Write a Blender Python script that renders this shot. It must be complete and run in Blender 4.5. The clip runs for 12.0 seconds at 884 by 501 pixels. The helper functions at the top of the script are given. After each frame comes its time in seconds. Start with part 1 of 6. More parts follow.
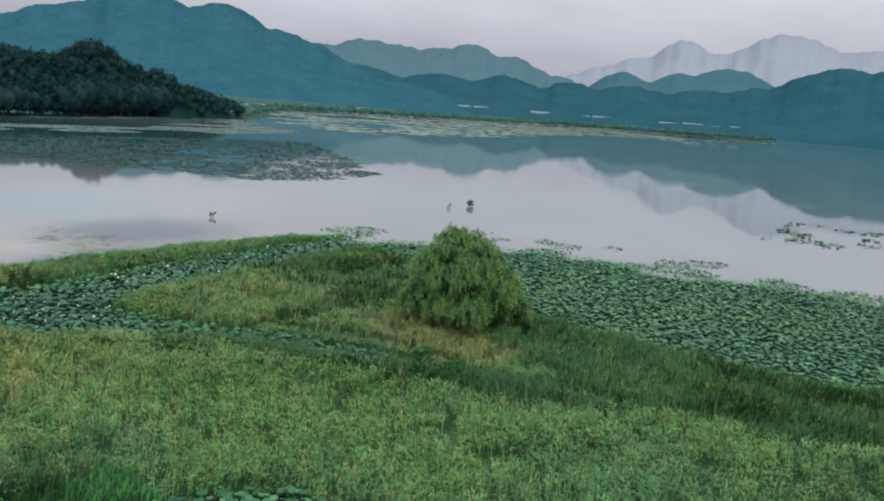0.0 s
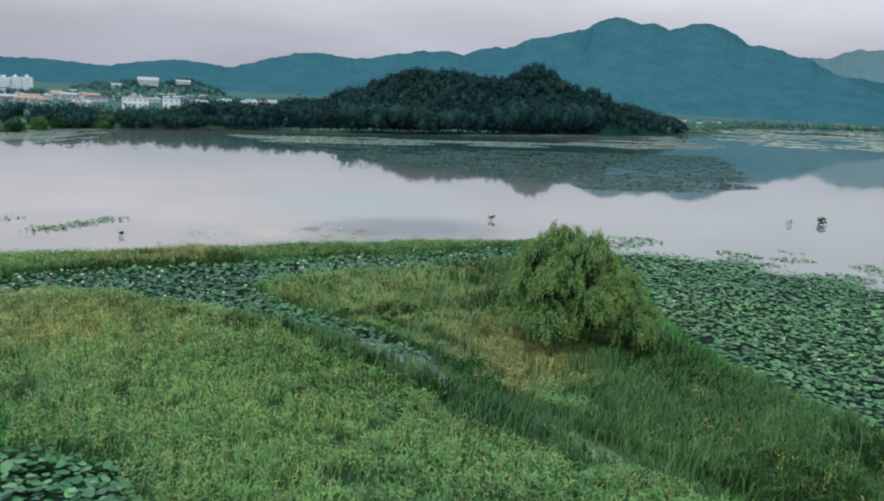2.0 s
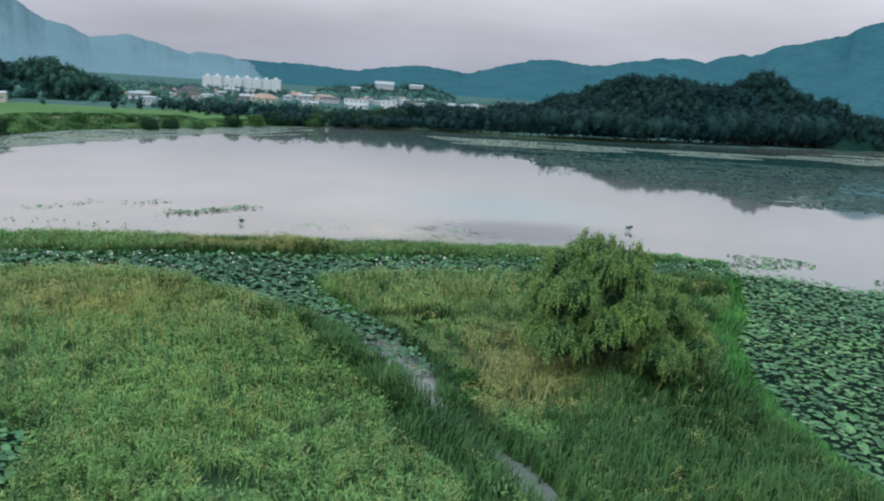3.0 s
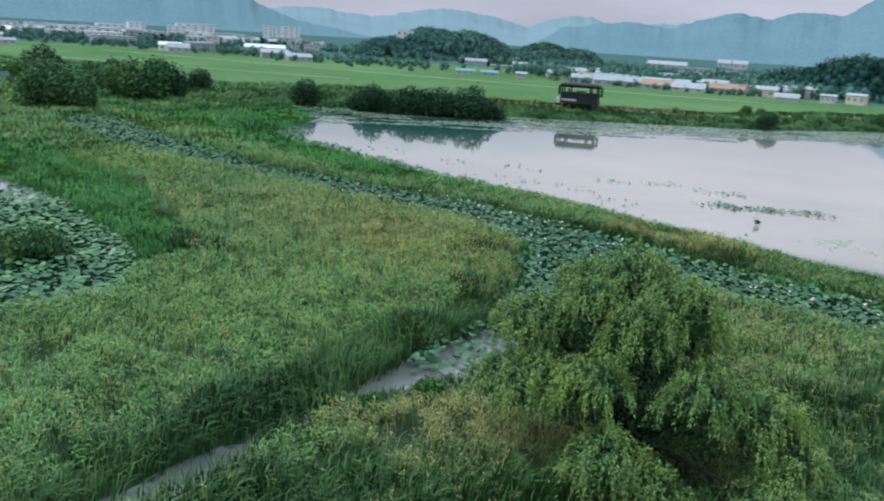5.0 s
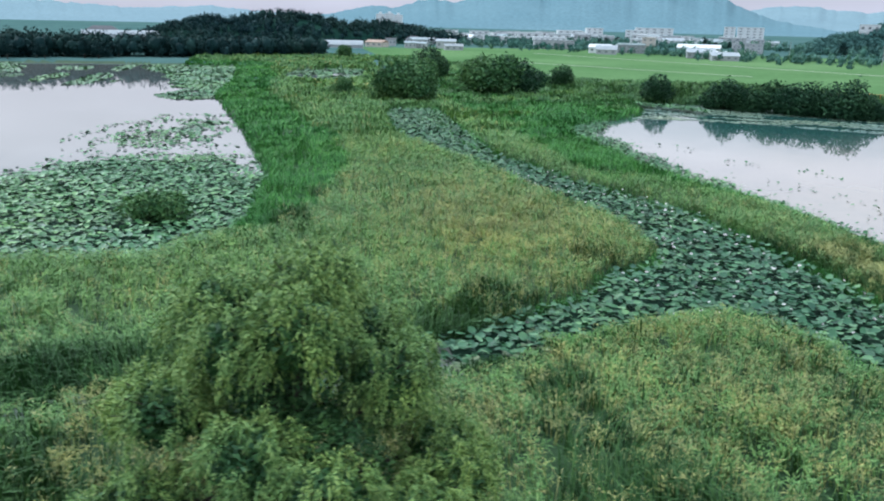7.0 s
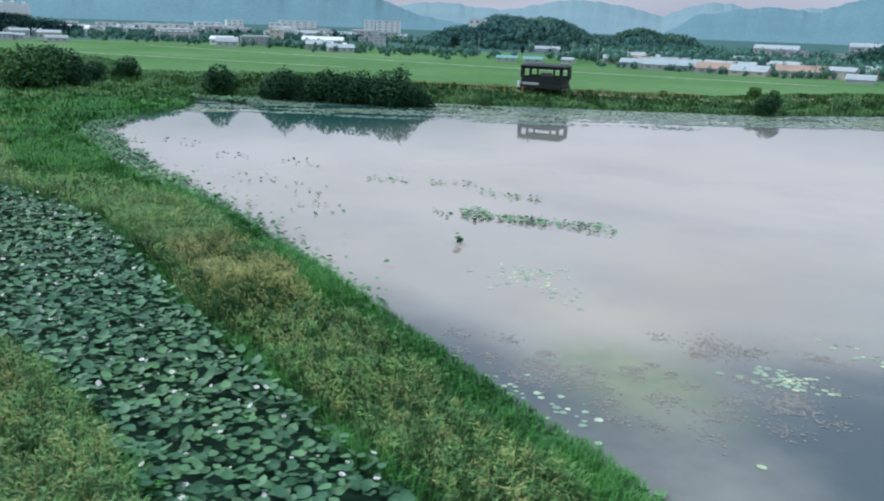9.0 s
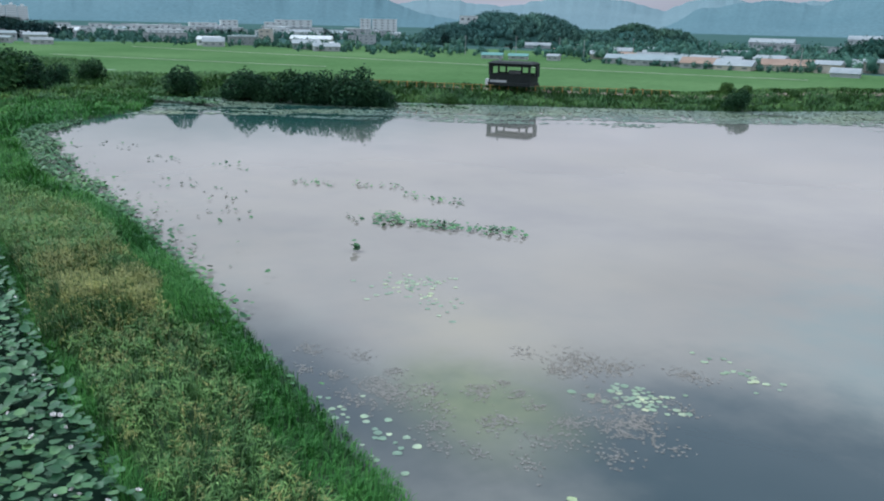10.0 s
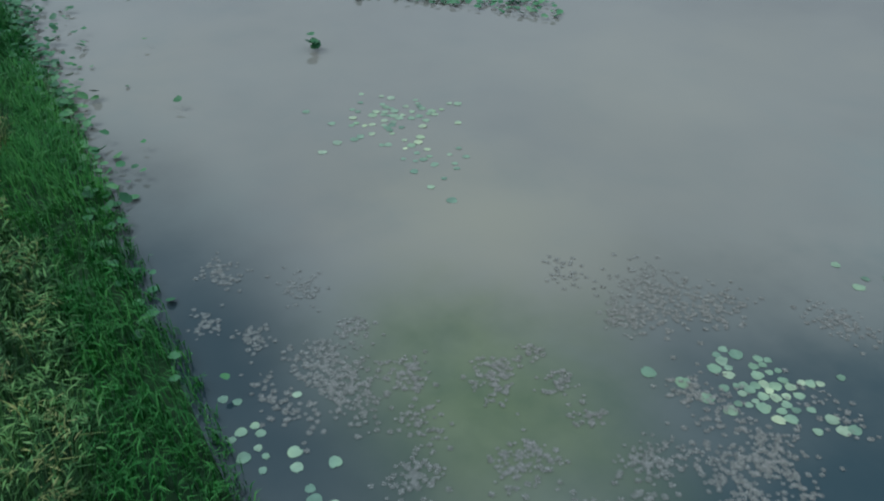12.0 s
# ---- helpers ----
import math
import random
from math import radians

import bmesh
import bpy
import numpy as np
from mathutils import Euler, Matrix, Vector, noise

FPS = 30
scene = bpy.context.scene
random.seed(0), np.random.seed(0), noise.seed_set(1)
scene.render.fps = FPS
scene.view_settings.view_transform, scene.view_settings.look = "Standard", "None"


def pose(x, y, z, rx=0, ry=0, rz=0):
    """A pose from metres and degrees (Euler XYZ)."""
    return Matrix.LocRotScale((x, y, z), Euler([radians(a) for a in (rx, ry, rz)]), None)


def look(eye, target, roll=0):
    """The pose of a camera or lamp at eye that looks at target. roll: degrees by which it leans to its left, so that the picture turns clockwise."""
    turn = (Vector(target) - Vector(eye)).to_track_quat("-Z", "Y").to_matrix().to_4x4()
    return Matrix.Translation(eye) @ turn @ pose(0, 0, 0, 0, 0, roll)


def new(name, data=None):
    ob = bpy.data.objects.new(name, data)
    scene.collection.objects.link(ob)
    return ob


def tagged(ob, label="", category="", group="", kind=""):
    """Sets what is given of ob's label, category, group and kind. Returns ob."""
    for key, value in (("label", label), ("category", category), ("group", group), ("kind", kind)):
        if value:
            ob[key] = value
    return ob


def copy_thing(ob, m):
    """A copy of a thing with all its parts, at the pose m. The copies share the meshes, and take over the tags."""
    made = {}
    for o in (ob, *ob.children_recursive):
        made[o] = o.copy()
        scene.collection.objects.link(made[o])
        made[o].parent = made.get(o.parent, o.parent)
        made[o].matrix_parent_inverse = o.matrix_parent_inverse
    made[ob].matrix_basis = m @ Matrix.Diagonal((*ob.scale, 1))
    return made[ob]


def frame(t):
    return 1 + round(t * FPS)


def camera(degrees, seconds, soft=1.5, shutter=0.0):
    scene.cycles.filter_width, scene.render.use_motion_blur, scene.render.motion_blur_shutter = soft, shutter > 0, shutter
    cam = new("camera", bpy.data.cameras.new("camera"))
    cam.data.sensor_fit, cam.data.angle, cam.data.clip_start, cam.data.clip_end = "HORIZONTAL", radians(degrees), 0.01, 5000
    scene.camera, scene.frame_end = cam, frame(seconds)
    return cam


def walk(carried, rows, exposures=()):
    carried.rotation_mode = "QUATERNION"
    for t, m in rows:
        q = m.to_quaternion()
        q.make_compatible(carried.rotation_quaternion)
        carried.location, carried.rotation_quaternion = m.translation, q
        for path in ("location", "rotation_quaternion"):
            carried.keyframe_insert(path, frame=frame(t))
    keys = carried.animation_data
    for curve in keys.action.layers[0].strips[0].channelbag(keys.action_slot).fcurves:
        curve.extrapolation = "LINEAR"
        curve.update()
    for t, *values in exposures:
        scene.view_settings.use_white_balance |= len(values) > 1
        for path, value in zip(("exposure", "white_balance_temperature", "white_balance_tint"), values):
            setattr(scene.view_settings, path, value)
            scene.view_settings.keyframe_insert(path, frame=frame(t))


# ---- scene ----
cam = camera(55.3, 12.0, soft=2.0, shutter=0.15)
PATH = [
    (0, (-69.536, 16.889, 23.111), (-67.828, 17.872, 22.772), 4.9),
    (0.5, (-61.19, 10.655, 21.917), (-59.64, 11.874, 21.585), 1.9),
    (1, (-53.978, 6.249, 21.565), (-52.634, 7.69, 21.225), 2.3),
    (1.5, (-46.737, 2.195, 21.614), (-45.62, 3.816, 21.261), 2.8),
    (2, (-38.807, -0.666, 21.723), (-37.883, 1.07, 21.358), 3.0),
    (2.5, (-30.677, -1.907, 21.493), (-29.977, -0.071, 21.117), 3.2),
    (2.7, (-27.453, -2.39, 21.472), (-26.846, -0.521, 21.096), 3.5),
    (4.3, (15.38, 9.42, 21.18), (10.815, 18.006, 18.866), 4.11),
    (4.5, (20.12, 14.60, 21.01), (14.515, 22.534, 18.631), 4.01),
    (5, (26.80, 24.61, 20.54), (19.588, 31.079, 18.065), 3.60),
    (5.5, (30.18, 32.22, 20.23), (21.990, 37.356, 17.683), 3.03),
    (6, (32.84, 40.10, 20.26), (23.903, 43.742, 17.650), 2.69),
    (6.5, (32.96, 48.64, 19.49), (23.518, 50.632, 16.861), 1.98),
    (8.3, (29.82, 75.45, 18.33), (20.305, 77.001, 15.687), 0.95),
    (8.5, (31.03, 77.52, 18.39), (22.079, 81.118, 15.778), 1.76),
    (9, (35.09, 83.52, 18.44), (26.917, 88.665, 15.832), 1.96),
    (9.5, (37.84, 88.81, 18.84), (29.653, 93.921, 16.207), 1.62),
    (10, (37.47, 92.74, 18.78), (29.271, 97.825, 16.142), 1.28),
    (10.5, (34.92, 95.50, 18.39), (26.860, 100.467, 15.182), 1.00),
    (11, (30.74, 98.46, 18.29), (22.949, 103.212, 14.196), 0.63),
    (11.5, (25.35, 101.57, 18.31), (17.918, 106.067, 13.358), 0.20),
    (12, (19.75, 104.65, 18.30), (12.712, 108.883, 12.589), -0.11),
]
walk(cam, [(t, look(eye, target, roll)) for t, eye, target, roll in PATH], exposures=[(0.0, -0.15, 5650, 1), (1.0, -0.07, 5650, 1), (2.5, -0.04, 5650, 1), (4.5, 0.03, 5500, 2), (5.5, 0.27, 5430, 2), (6.5, 0.47, 5450, 2), (8.5, 0.25, 5350, 1), (9.5, 0.02, 5400, 1), (10.5, -0.16, 5400, 0), (11.2, -0.4, 5350, -2), (12.0, -0.72, 5100, -10)])

# ---- world and light ----
world = bpy.data.worlds.new("overcast_sky")
scene.world = world
world.use_nodes = True
wt = world.node_tree
wt.nodes.clear()


def wnode(kind, **values):
    n = wt.nodes.new(kind)
    for key, value in values.items():
        n.inputs[key].default_value = value
    return n


w_out, w_bg = wnode("ShaderNodeOutputWorld"), wnode("ShaderNodeBackground", Strength=1.0)
w_sky = wnode("ShaderNodeTexSky")
w_sky.sky_type, w_sky.sun_disc, w_sky.sun_elevation, w_sky.sun_rotation = "NISHITA", False, radians(46), radians(229)
w_sky.air_density, w_sky.dust_density = 1.6, 3.0
w_dim = wnode("ShaderNodeVectorMath")
w_dim.operation = "SCALE"
w_dim.inputs["Scale"].default_value = 0.10
w_co, w_sep = wnode("ShaderNodeTexCoord"), wnode("ShaderNodeSeparateXYZ")
w_ramp = wnode("ShaderNodeValToRGB")
stops = [(0.0, (0.52, 0.47, 0.52)), (0.06, (0.61, 0.54, 0.585)), (0.14, (0.96, 0.825, 0.835)), (0.3, (1.0, 0.90, 0.905)), (0.6, (1.13, 1.13, 1.15)), (1.0, (1.45, 1.45, 1.5))]
while len(w_ramp.color_ramp.elements) < len(stops):
    w_ramp.color_ramp.elements.new(0.5)
for e, (at, c) in zip(w_ramp.color_ramp.elements, stops):
    e.position, e.color = at, (*c, 1)
w_map = wnode("ShaderNodeMapping")
w_map.inputs["Scale"].default_value = (1.6, 1.6, 7.0)
w_noise = wnode("ShaderNodeTexNoise", Scale=1.7, Detail=6.0, Roughness=0.55)
w_fac = wnode("ShaderNodeMapRange")
for key, value in (("From Min", 0.3), ("From Max", 0.7), ("To Min", 0.84), ("To Max", 1.12)):
    w_fac.inputs[key].default_value = value
w_mul = wnode("ShaderNodeVectorMath")
w_mul.operation = "SCALE"
w_mix = wnode("ShaderNodeMix")
w_mix.data_type = "RGBA"
w_mix.inputs["Factor"].default_value = 0.86
for a, b in (
    (w_co.outputs["Generated"], w_sep.inputs[0]), (w_sep.outputs["Z"], w_ramp.inputs["Fac"]), (w_co.outputs["Generated"], w_map.inputs["Vector"]),
    (w_map.outputs[0], w_noise.inputs["Vector"]), (w_noise.outputs["Fac"], w_fac.inputs["Value"]), (w_ramp.outputs["Color"], w_mul.inputs[0]),
    (w_fac.outputs[0], w_mul.inputs["Scale"]), (w_sky.outputs["Color"], w_dim.inputs[0]), (w_dim.outputs[0], w_mix.inputs["A"]),
    (w_mul.outputs[0], w_mix.inputs["B"]), (w_mix.outputs["Result"], w_bg.inputs["Color"]), (w_bg.outputs[0], w_out.inputs["Surface"]),
):
    wt.links.new(a, b)
sun = new("sun", bpy.data.lights.new("sun", "SUN"))
sun.data.energy, sun.data.angle, sun.data.color = 1.8, radians(25), (1.0, 0.97, 0.92)
sun.matrix_world = look((-150, -130, 210), (0, 0, 0))


# ---- materials ----
def material(name, build):
    m = bpy.data.materials.new(name)
    m.use_nodes = True
    build(m.node_tree, m.node_tree.nodes["Principled BSDF"])
    return m


def ramp_of(nt, fac, stops):
    r = nt.nodes.new("ShaderNodeValToRGB")
    while len(r.color_ramp.elements) < len(stops):
        r.color_ramp.elements.new(0.5)
    for e, (at, c) in zip(r.color_ramp.elements, stops):
        e.position, e.color = at, (*c, 1)
    nt.links.new(fac, r.inputs["Fac"])
    return r.outputs["Color"]


def noise_of(nt, scale, detail=5.0, stretch=(1, 1, 1), rough=0.55):
    g = nt.nodes.new("ShaderNodeNewGeometry")
    mp = nt.nodes.new("ShaderNodeMapping")
    mp.inputs["Scale"].default_value = stretch
    n = nt.nodes.new("ShaderNodeTexNoise")
    n.inputs["Scale"].default_value, n.inputs["Detail"].default_value, n.inputs["Roughness"].default_value = scale, detail, rough
    nt.links.new(g.outputs["Position"], mp.inputs["Vector"])
    nt.links.new(mp.outputs[0], n.inputs["Vector"])
    return n.outputs["Fac"]


def mix_of(nt, fac, a, b, mode="MIX"):
    x = nt.nodes.new("ShaderNodeMix")
    x.data_type, x.blend_type = "RGBA", mode
    for key, value in (("Factor", fac), ("A", a), ("B", b)):
        if isinstance(value, (int, float)):
            x.inputs[key].default_value = value
        elif isinstance(value, tuple):
            x.inputs[key].default_value = (*value, 1)
        else:
            nt.links.new(value, x.inputs[key])
    return x.outputs["Result"]


def foliage(name, dark, mid, light, patch=0.05, rough=0.6, island=True, sheen=0.25, clump=0.8):
    """Leaves and blades: each one of its own shade, in patches some metres wide."""
    def build(nt, p):
        if island:
            g = nt.nodes.new("ShaderNodeNewGeometry")
            one = ramp_of(nt, g.outputs["Random Per Island"], [(0.0, dark), (0.5, mid), (1.0, light)])
        else:
            o = nt.nodes.new("ShaderNodeObjectInfo")
            grain = ramp_of(nt, noise_of(nt, 2.1, 6.0), [(0.3, (0.8, 0.8, 0.8)), (0.7, (1.2, 1.2, 1.2))])
            one = mix_of(nt, 1.0, ramp_of(nt, o.outputs["Random"], [(0.0, dark), (0.5, mid), (1.0, light)]), grain, "MULTIPLY")
        area = ramp_of(nt, noise_of(nt, patch, 4.0), [(0.3, (0.72, 0.84, 0.95)), (0.5, (1.0, 1.0, 1.0)), (0.7, (1.18, 1.10, 0.88))])
        tone = mix_of(nt, 1.0, one, area, "MULTIPLY")
        if clump:
            tuft = ramp_of(nt, noise_of(nt, clump, 3.0), [(0.32, (0.68, 0.72, 0.74)), (0.5, (1.0, 1.0, 1.0)), (0.68, (1.30, 1.24, 1.12))])
            tone = mix_of(nt, 1.0, tone, tuft, "MULTIPLY")
        nt.links.new(tone, p.inputs["Base Color"])
        p.inputs["Roughness"].default_value = rough
        p.inputs["Specular IOR Level"].default_value = sheen
    return material(name, build)


def surface(name, a, b, scale=1.0, rough=0.8, metal=0.0, fine=12.0, bump=0.0, spec=0.3):
    """Two tones in broad stains, with fine grain."""
    def build(nt, p):
        broad = ramp_of(nt, noise_of(nt, scale, 5.0), [(0.3, a), (0.7, b)])
        grain = noise_of(nt, scale * fine, 4.0)
        nt.links.new(mix_of(nt, 1.0, broad, ramp_of(nt, grain, [(0.25, (0.82, 0.82, 0.82)), (0.75, (1.14, 1.14, 1.14))]), "MULTIPLY"), p.inputs["Base Color"])
        p.inputs["Roughness"].default_value, p.inputs["Metallic"].default_value = rough, metal
        p.inputs["Specular IOR Level"].default_value = spec
        if bump:
            bp = nt.nodes.new("ShaderNodeBump")
            bp.inputs["Strength"].default_value, bp.inputs["Distance"].default_value = bump, 0.05
            nt.links.new(grain, bp.inputs["Height"])
            nt.links.new(bp.outputs[0], p.inputs["Normal"])
    return material(name, build)


def near_spot(nt, x, y, rx, ry, warp, outer=2.0, inner=0.85):
    """1 round a place of the lake, fading to 0 at an uneven rim."""
    g = nt.nodes.new("ShaderNodeNewGeometry")
    mp = nt.nodes.new("ShaderNodeMapping")
    mp.inputs["Location"].default_value, mp.inputs["Scale"].default_value = (-x / rx, -y / ry, 0), (1 / rx, 1 / ry, 0)
    ln = nt.nodes.new("ShaderNodeVectorMath")
    ln.operation = "LENGTH"
    add = nt.nodes.new("ShaderNodeMath")
    add.operation = "ADD"
    r = nt.nodes.new("ShaderNodeMapRange")
    r.interpolation_type = "SMOOTHSTEP"
    for key, value in (("From Min", outer), ("From Max", inner), ("To Min", 0.0), ("To Max", 1.0)):
        r.inputs[key].default_value = value
    nt.links.new(g.outputs["Position"], mp.inputs["Vector"])
    nt.links.new(mp.outputs[0], ln.inputs[0])
    nt.links.new(ln.outputs["Value"], add.inputs[0])
    nt.links.new(warp, add.inputs[1])
    nt.links.new(add.outputs[0], r.inputs["Value"])
    return r.outputs[0]


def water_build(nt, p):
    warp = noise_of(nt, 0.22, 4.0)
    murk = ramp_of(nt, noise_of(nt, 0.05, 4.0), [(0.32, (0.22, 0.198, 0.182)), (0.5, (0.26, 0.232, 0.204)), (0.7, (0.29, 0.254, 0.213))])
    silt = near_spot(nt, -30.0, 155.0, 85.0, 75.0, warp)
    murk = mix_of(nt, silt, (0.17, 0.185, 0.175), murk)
    # Dark reflections of the dyke hedge and wooded hill, painted into the water colour.
    for reflection_spot in (near_spot(nt, -128.0, 150.0, 44.0, 42.0, warp), near_spot(nt, 140.0, 315.0, 130.0, 105.0, warp)):
        murk = mix_of(nt, reflection_spot, murk, (0.03, 0.085, 0.078))
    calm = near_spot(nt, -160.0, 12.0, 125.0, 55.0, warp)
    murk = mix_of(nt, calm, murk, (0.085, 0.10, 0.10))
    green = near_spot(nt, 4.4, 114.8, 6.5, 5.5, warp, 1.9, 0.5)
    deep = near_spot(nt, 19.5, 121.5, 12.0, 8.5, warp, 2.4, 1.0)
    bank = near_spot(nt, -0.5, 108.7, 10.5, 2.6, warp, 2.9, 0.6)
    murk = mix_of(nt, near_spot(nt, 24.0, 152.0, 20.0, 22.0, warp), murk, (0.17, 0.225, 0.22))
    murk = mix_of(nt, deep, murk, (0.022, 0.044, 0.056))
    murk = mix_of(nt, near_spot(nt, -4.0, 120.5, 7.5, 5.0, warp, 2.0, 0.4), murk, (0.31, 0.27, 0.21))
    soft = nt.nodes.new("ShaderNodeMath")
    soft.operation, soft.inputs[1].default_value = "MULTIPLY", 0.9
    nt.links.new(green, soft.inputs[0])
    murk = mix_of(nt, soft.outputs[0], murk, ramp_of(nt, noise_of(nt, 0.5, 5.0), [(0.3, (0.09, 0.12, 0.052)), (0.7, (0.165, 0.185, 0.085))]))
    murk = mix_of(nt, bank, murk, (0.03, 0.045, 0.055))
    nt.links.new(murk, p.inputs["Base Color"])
    p.inputs["IOR"].default_value = 1.48
    nt.links.new(ramp_of(nt, noise_of(nt, 0.02, 3.0, (1, 2.5, 1)), [(0.4, (0.01,) * 3), (0.65, (0.05,) * 3)]), p.inputs["Roughness"])
    bp = nt.nodes.new("ShaderNodeBump")
    bp.inputs["Strength"].default_value, bp.inputs["Distance"].default_value = 0.022, 0.05
    nt.links.new(noise_of(nt, 1.3, 3.0, (1, 1.6, 1)), bp.inputs["Height"])
    nt.links.new(bp.outputs[0], p.inputs["Normal"])


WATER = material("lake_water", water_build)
SOIL = surface("marsh_soil", (0.016, 0.04, 0.014), (0.03, 0.065, 0.02), 0.25, 0.9)
PADDY = surface("paddy_green", (0.076, 0.15, 0.056), (0.138, 0.222, 0.098), 0.012, 0.9, fine=40, spec=0.0)
# Teal haze of the distance is mixed into the plain's green.
PLAIN = surface("hazed_far_plain", (0.062, 0.118, 0.112), (0.085, 0.142, 0.132), 0.006, 0.9, fine=9, spec=0.0)
REED = foliage("reed_green", (0.066, 0.148, 0.038), (0.122, 0.242, 0.064), (0.215, 0.34, 0.11))
SEDGE = foliage("sedge_bright", (0.03, 0.108, 0.02), (0.06, 0.205, 0.036), (0.12, 0.295, 0.065))
DARKREED = foliage("reed_dark", (0.024, 0.066, 0.017), (0.044, 0.112, 0.026), (0.09, 0.17, 0.048))
GOLD = foliage("seeding_grass", (0.124, 0.167, 0.043), (0.254, 0.27, 0.084), (0.4, 0.378, 0.151))
DYKE = foliage("dyke_grass", (0.04, 0.103, 0.03), (0.069, 0.161, 0.046), (0.127, 0.224, 0.069), patch=0.08, clump=0.3)
LOTUS = foliage("lotus_leaf", (0.026, 0.082, 0.038), (0.05, 0.132, 0.058), (0.11, 0.215, 0.095), rough=0.45, sheen=0.3)
LOTUS_FIELD = foliage("lotus_leaf_young", (0.034, 0.10, 0.038), (0.068, 0.175, 0.066), (0.14, 0.265, 0.108), rough=0.45, sheen=0.3)
# Near-black green that stands in for shade in the gaps between lotus leaves.
GAP_SHADE = surface("lotus_gap_shade", (0.011, 0.029, 0.018), (0.02, 0.046, 0.027), 0.8, 0.75, spec=0.05)
LOTUS_DIM = foliage("floating_leaf_dim", (0.014, 0.046, 0.04), (0.024, 0.068, 0.056), (0.055, 0.115, 0.09), rough=0.6, sheen=0.15)
RAFT = foliage("raft_leaf", (0.045, 0.125, 0.05), (0.09, 0.21, 0.085), (0.19, 0.33, 0.15), rough=0.4, sheen=0.4)
LOTUS_FIELD_ONE = foliage("lotus_leaf_young_single", (0.03, 0.088, 0.036), (0.058, 0.15, 0.06), (0.125, 0.24, 0.10), rough=0.45, island=False, sheen=0.3)
LOTUS_ONE = foliage("lotus_leaf_single", (0.022, 0.072, 0.036), (0.042, 0.116, 0.054), (0.088, 0.178, 0.085), rough=0.45, island=False, sheen=0.3)
PAD = foliage("lily_pad", (0.19, 0.27, 0.18), (0.29, 0.37, 0.25), (0.44, 0.48, 0.32), rough=0.35, island=False, sheen=0.5)
PAD_OPEN = foliage("pale_floating_leaf", (0.16, 0.23, 0.12), (0.24, 0.31, 0.16), (0.36, 0.40, 0.22), rough=0.4, sheen=0.4)
PAD_DYKE = foliage("dull_floating_leaf", (0.10, 0.165, 0.12), (0.15, 0.215, 0.165), (0.22, 0.28, 0.21), rough=0.4, sheen=0.4)
WEED = foliage("water_weed", (0.16, 0.145, 0.13), (0.26, 0.235, 0.21), (0.40, 0.365, 0.335), rough=0.5, patch=0.02, clump=0.0)
PETAL = surface("white_petal", (0.78, 0.72, 0.72), (0.85, 0.82, 0.80), 5.0, 0.6)
WILLOW = foliage("willow_leaf", (0.07, 0.138, 0.036), (0.14, 0.235, 0.06), (0.25, 0.345, 0.098), patch=0.3, clump=0.0)
# Darker copy of the willow leaf, with the crown's inner shade in its colour.
WILLOW_IN = foliage("willow_leaf_shaded", (0.022, 0.062, 0.022), (0.04, 0.10, 0.032), (0.065, 0.14, 0.042), patch=0.3, clump=0.0)
SHRUB = foliage("shrub_leaf", (0.014, 0.04, 0.022), (0.024, 0.062, 0.03), (0.042, 0.092, 0.044), patch=0.08, sheen=0.08)
BANK_LEAF = foliage("bank_bush_leaf", (0.03, 0.085, 0.026), (0.05, 0.125, 0.038), (0.085, 0.17, 0.052), patch=0.2, sheen=0.1)
SHRUB_OLIVE = foliage("shrub_leaf_olive", (0.037, 0.092, 0.034), (0.067, 0.144, 0.048), (0.115, 0.201, 0.069), patch=0.08, sheen=0.1)
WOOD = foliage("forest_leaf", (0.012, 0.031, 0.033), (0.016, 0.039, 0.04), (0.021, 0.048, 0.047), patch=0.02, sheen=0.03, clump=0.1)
# Haze is put into the next three leaf colours, as paler blue-greens.
WOOD_MID = foliage("forest_leaf_mid_hazed", (0.024, 0.062, 0.052), (0.034, 0.08, 0.064), (0.05, 0.10, 0.076), patch=0.02, sheen=0.03, clump=0.1)
WOOD_FAR = foliage("forest_leaf_far_hazed", (0.053, 0.122, 0.103), (0.07, 0.15, 0.12), (0.098, 0.181, 0.14), patch=0.01, sheen=0.05, clump=0.1)
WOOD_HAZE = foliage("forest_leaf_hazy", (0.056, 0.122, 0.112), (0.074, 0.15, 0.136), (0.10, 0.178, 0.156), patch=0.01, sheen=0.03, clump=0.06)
BARK = surface("willow_bark", (0.022, 0.019, 0.016), (0.055, 0.047, 0.038), 3.0, 0.9, bump=0.4)
DARKTIMBER = surface("dark_stained_timber", (0.009, 0.013, 0.014), (0.02, 0.026, 0.027), 2.0, 0.6)
WHITEWALL = surface("white_plaster", (0.34, 0.36, 0.38), (0.46, 0.47, 0.48), 0.4, 0.7)
CREAMWALL = surface("cream_plaster", (0.46, 0.42, 0.37), (0.56, 0.51, 0.45), 0.4, 0.7)
GREYWALL = surface("grey_concrete", (0.24, 0.26, 0.28), (0.34, 0.35, 0.36), 0.4, 0.8)
ORANGE = surface("faded_orange_roof", (0.28, 0.185, 0.14), (0.38, 0.27, 0.21), 0.3, 0.6)
BLUEROOF = surface("pale_blue_roof", (0.27, 0.32, 0.345), (0.35, 0.40, 0.42), 0.3, 0.6)
TEALROOF = surface("teal_roof", (0.12, 0.27, 0.26), (0.18, 0.34, 0.32), 0.3, 0.6)
DARKROOF = surface("dark_tile_roof", (0.05, 0.05, 0.06), (0.10, 0.10, 0.11), 0.8, 0.7)
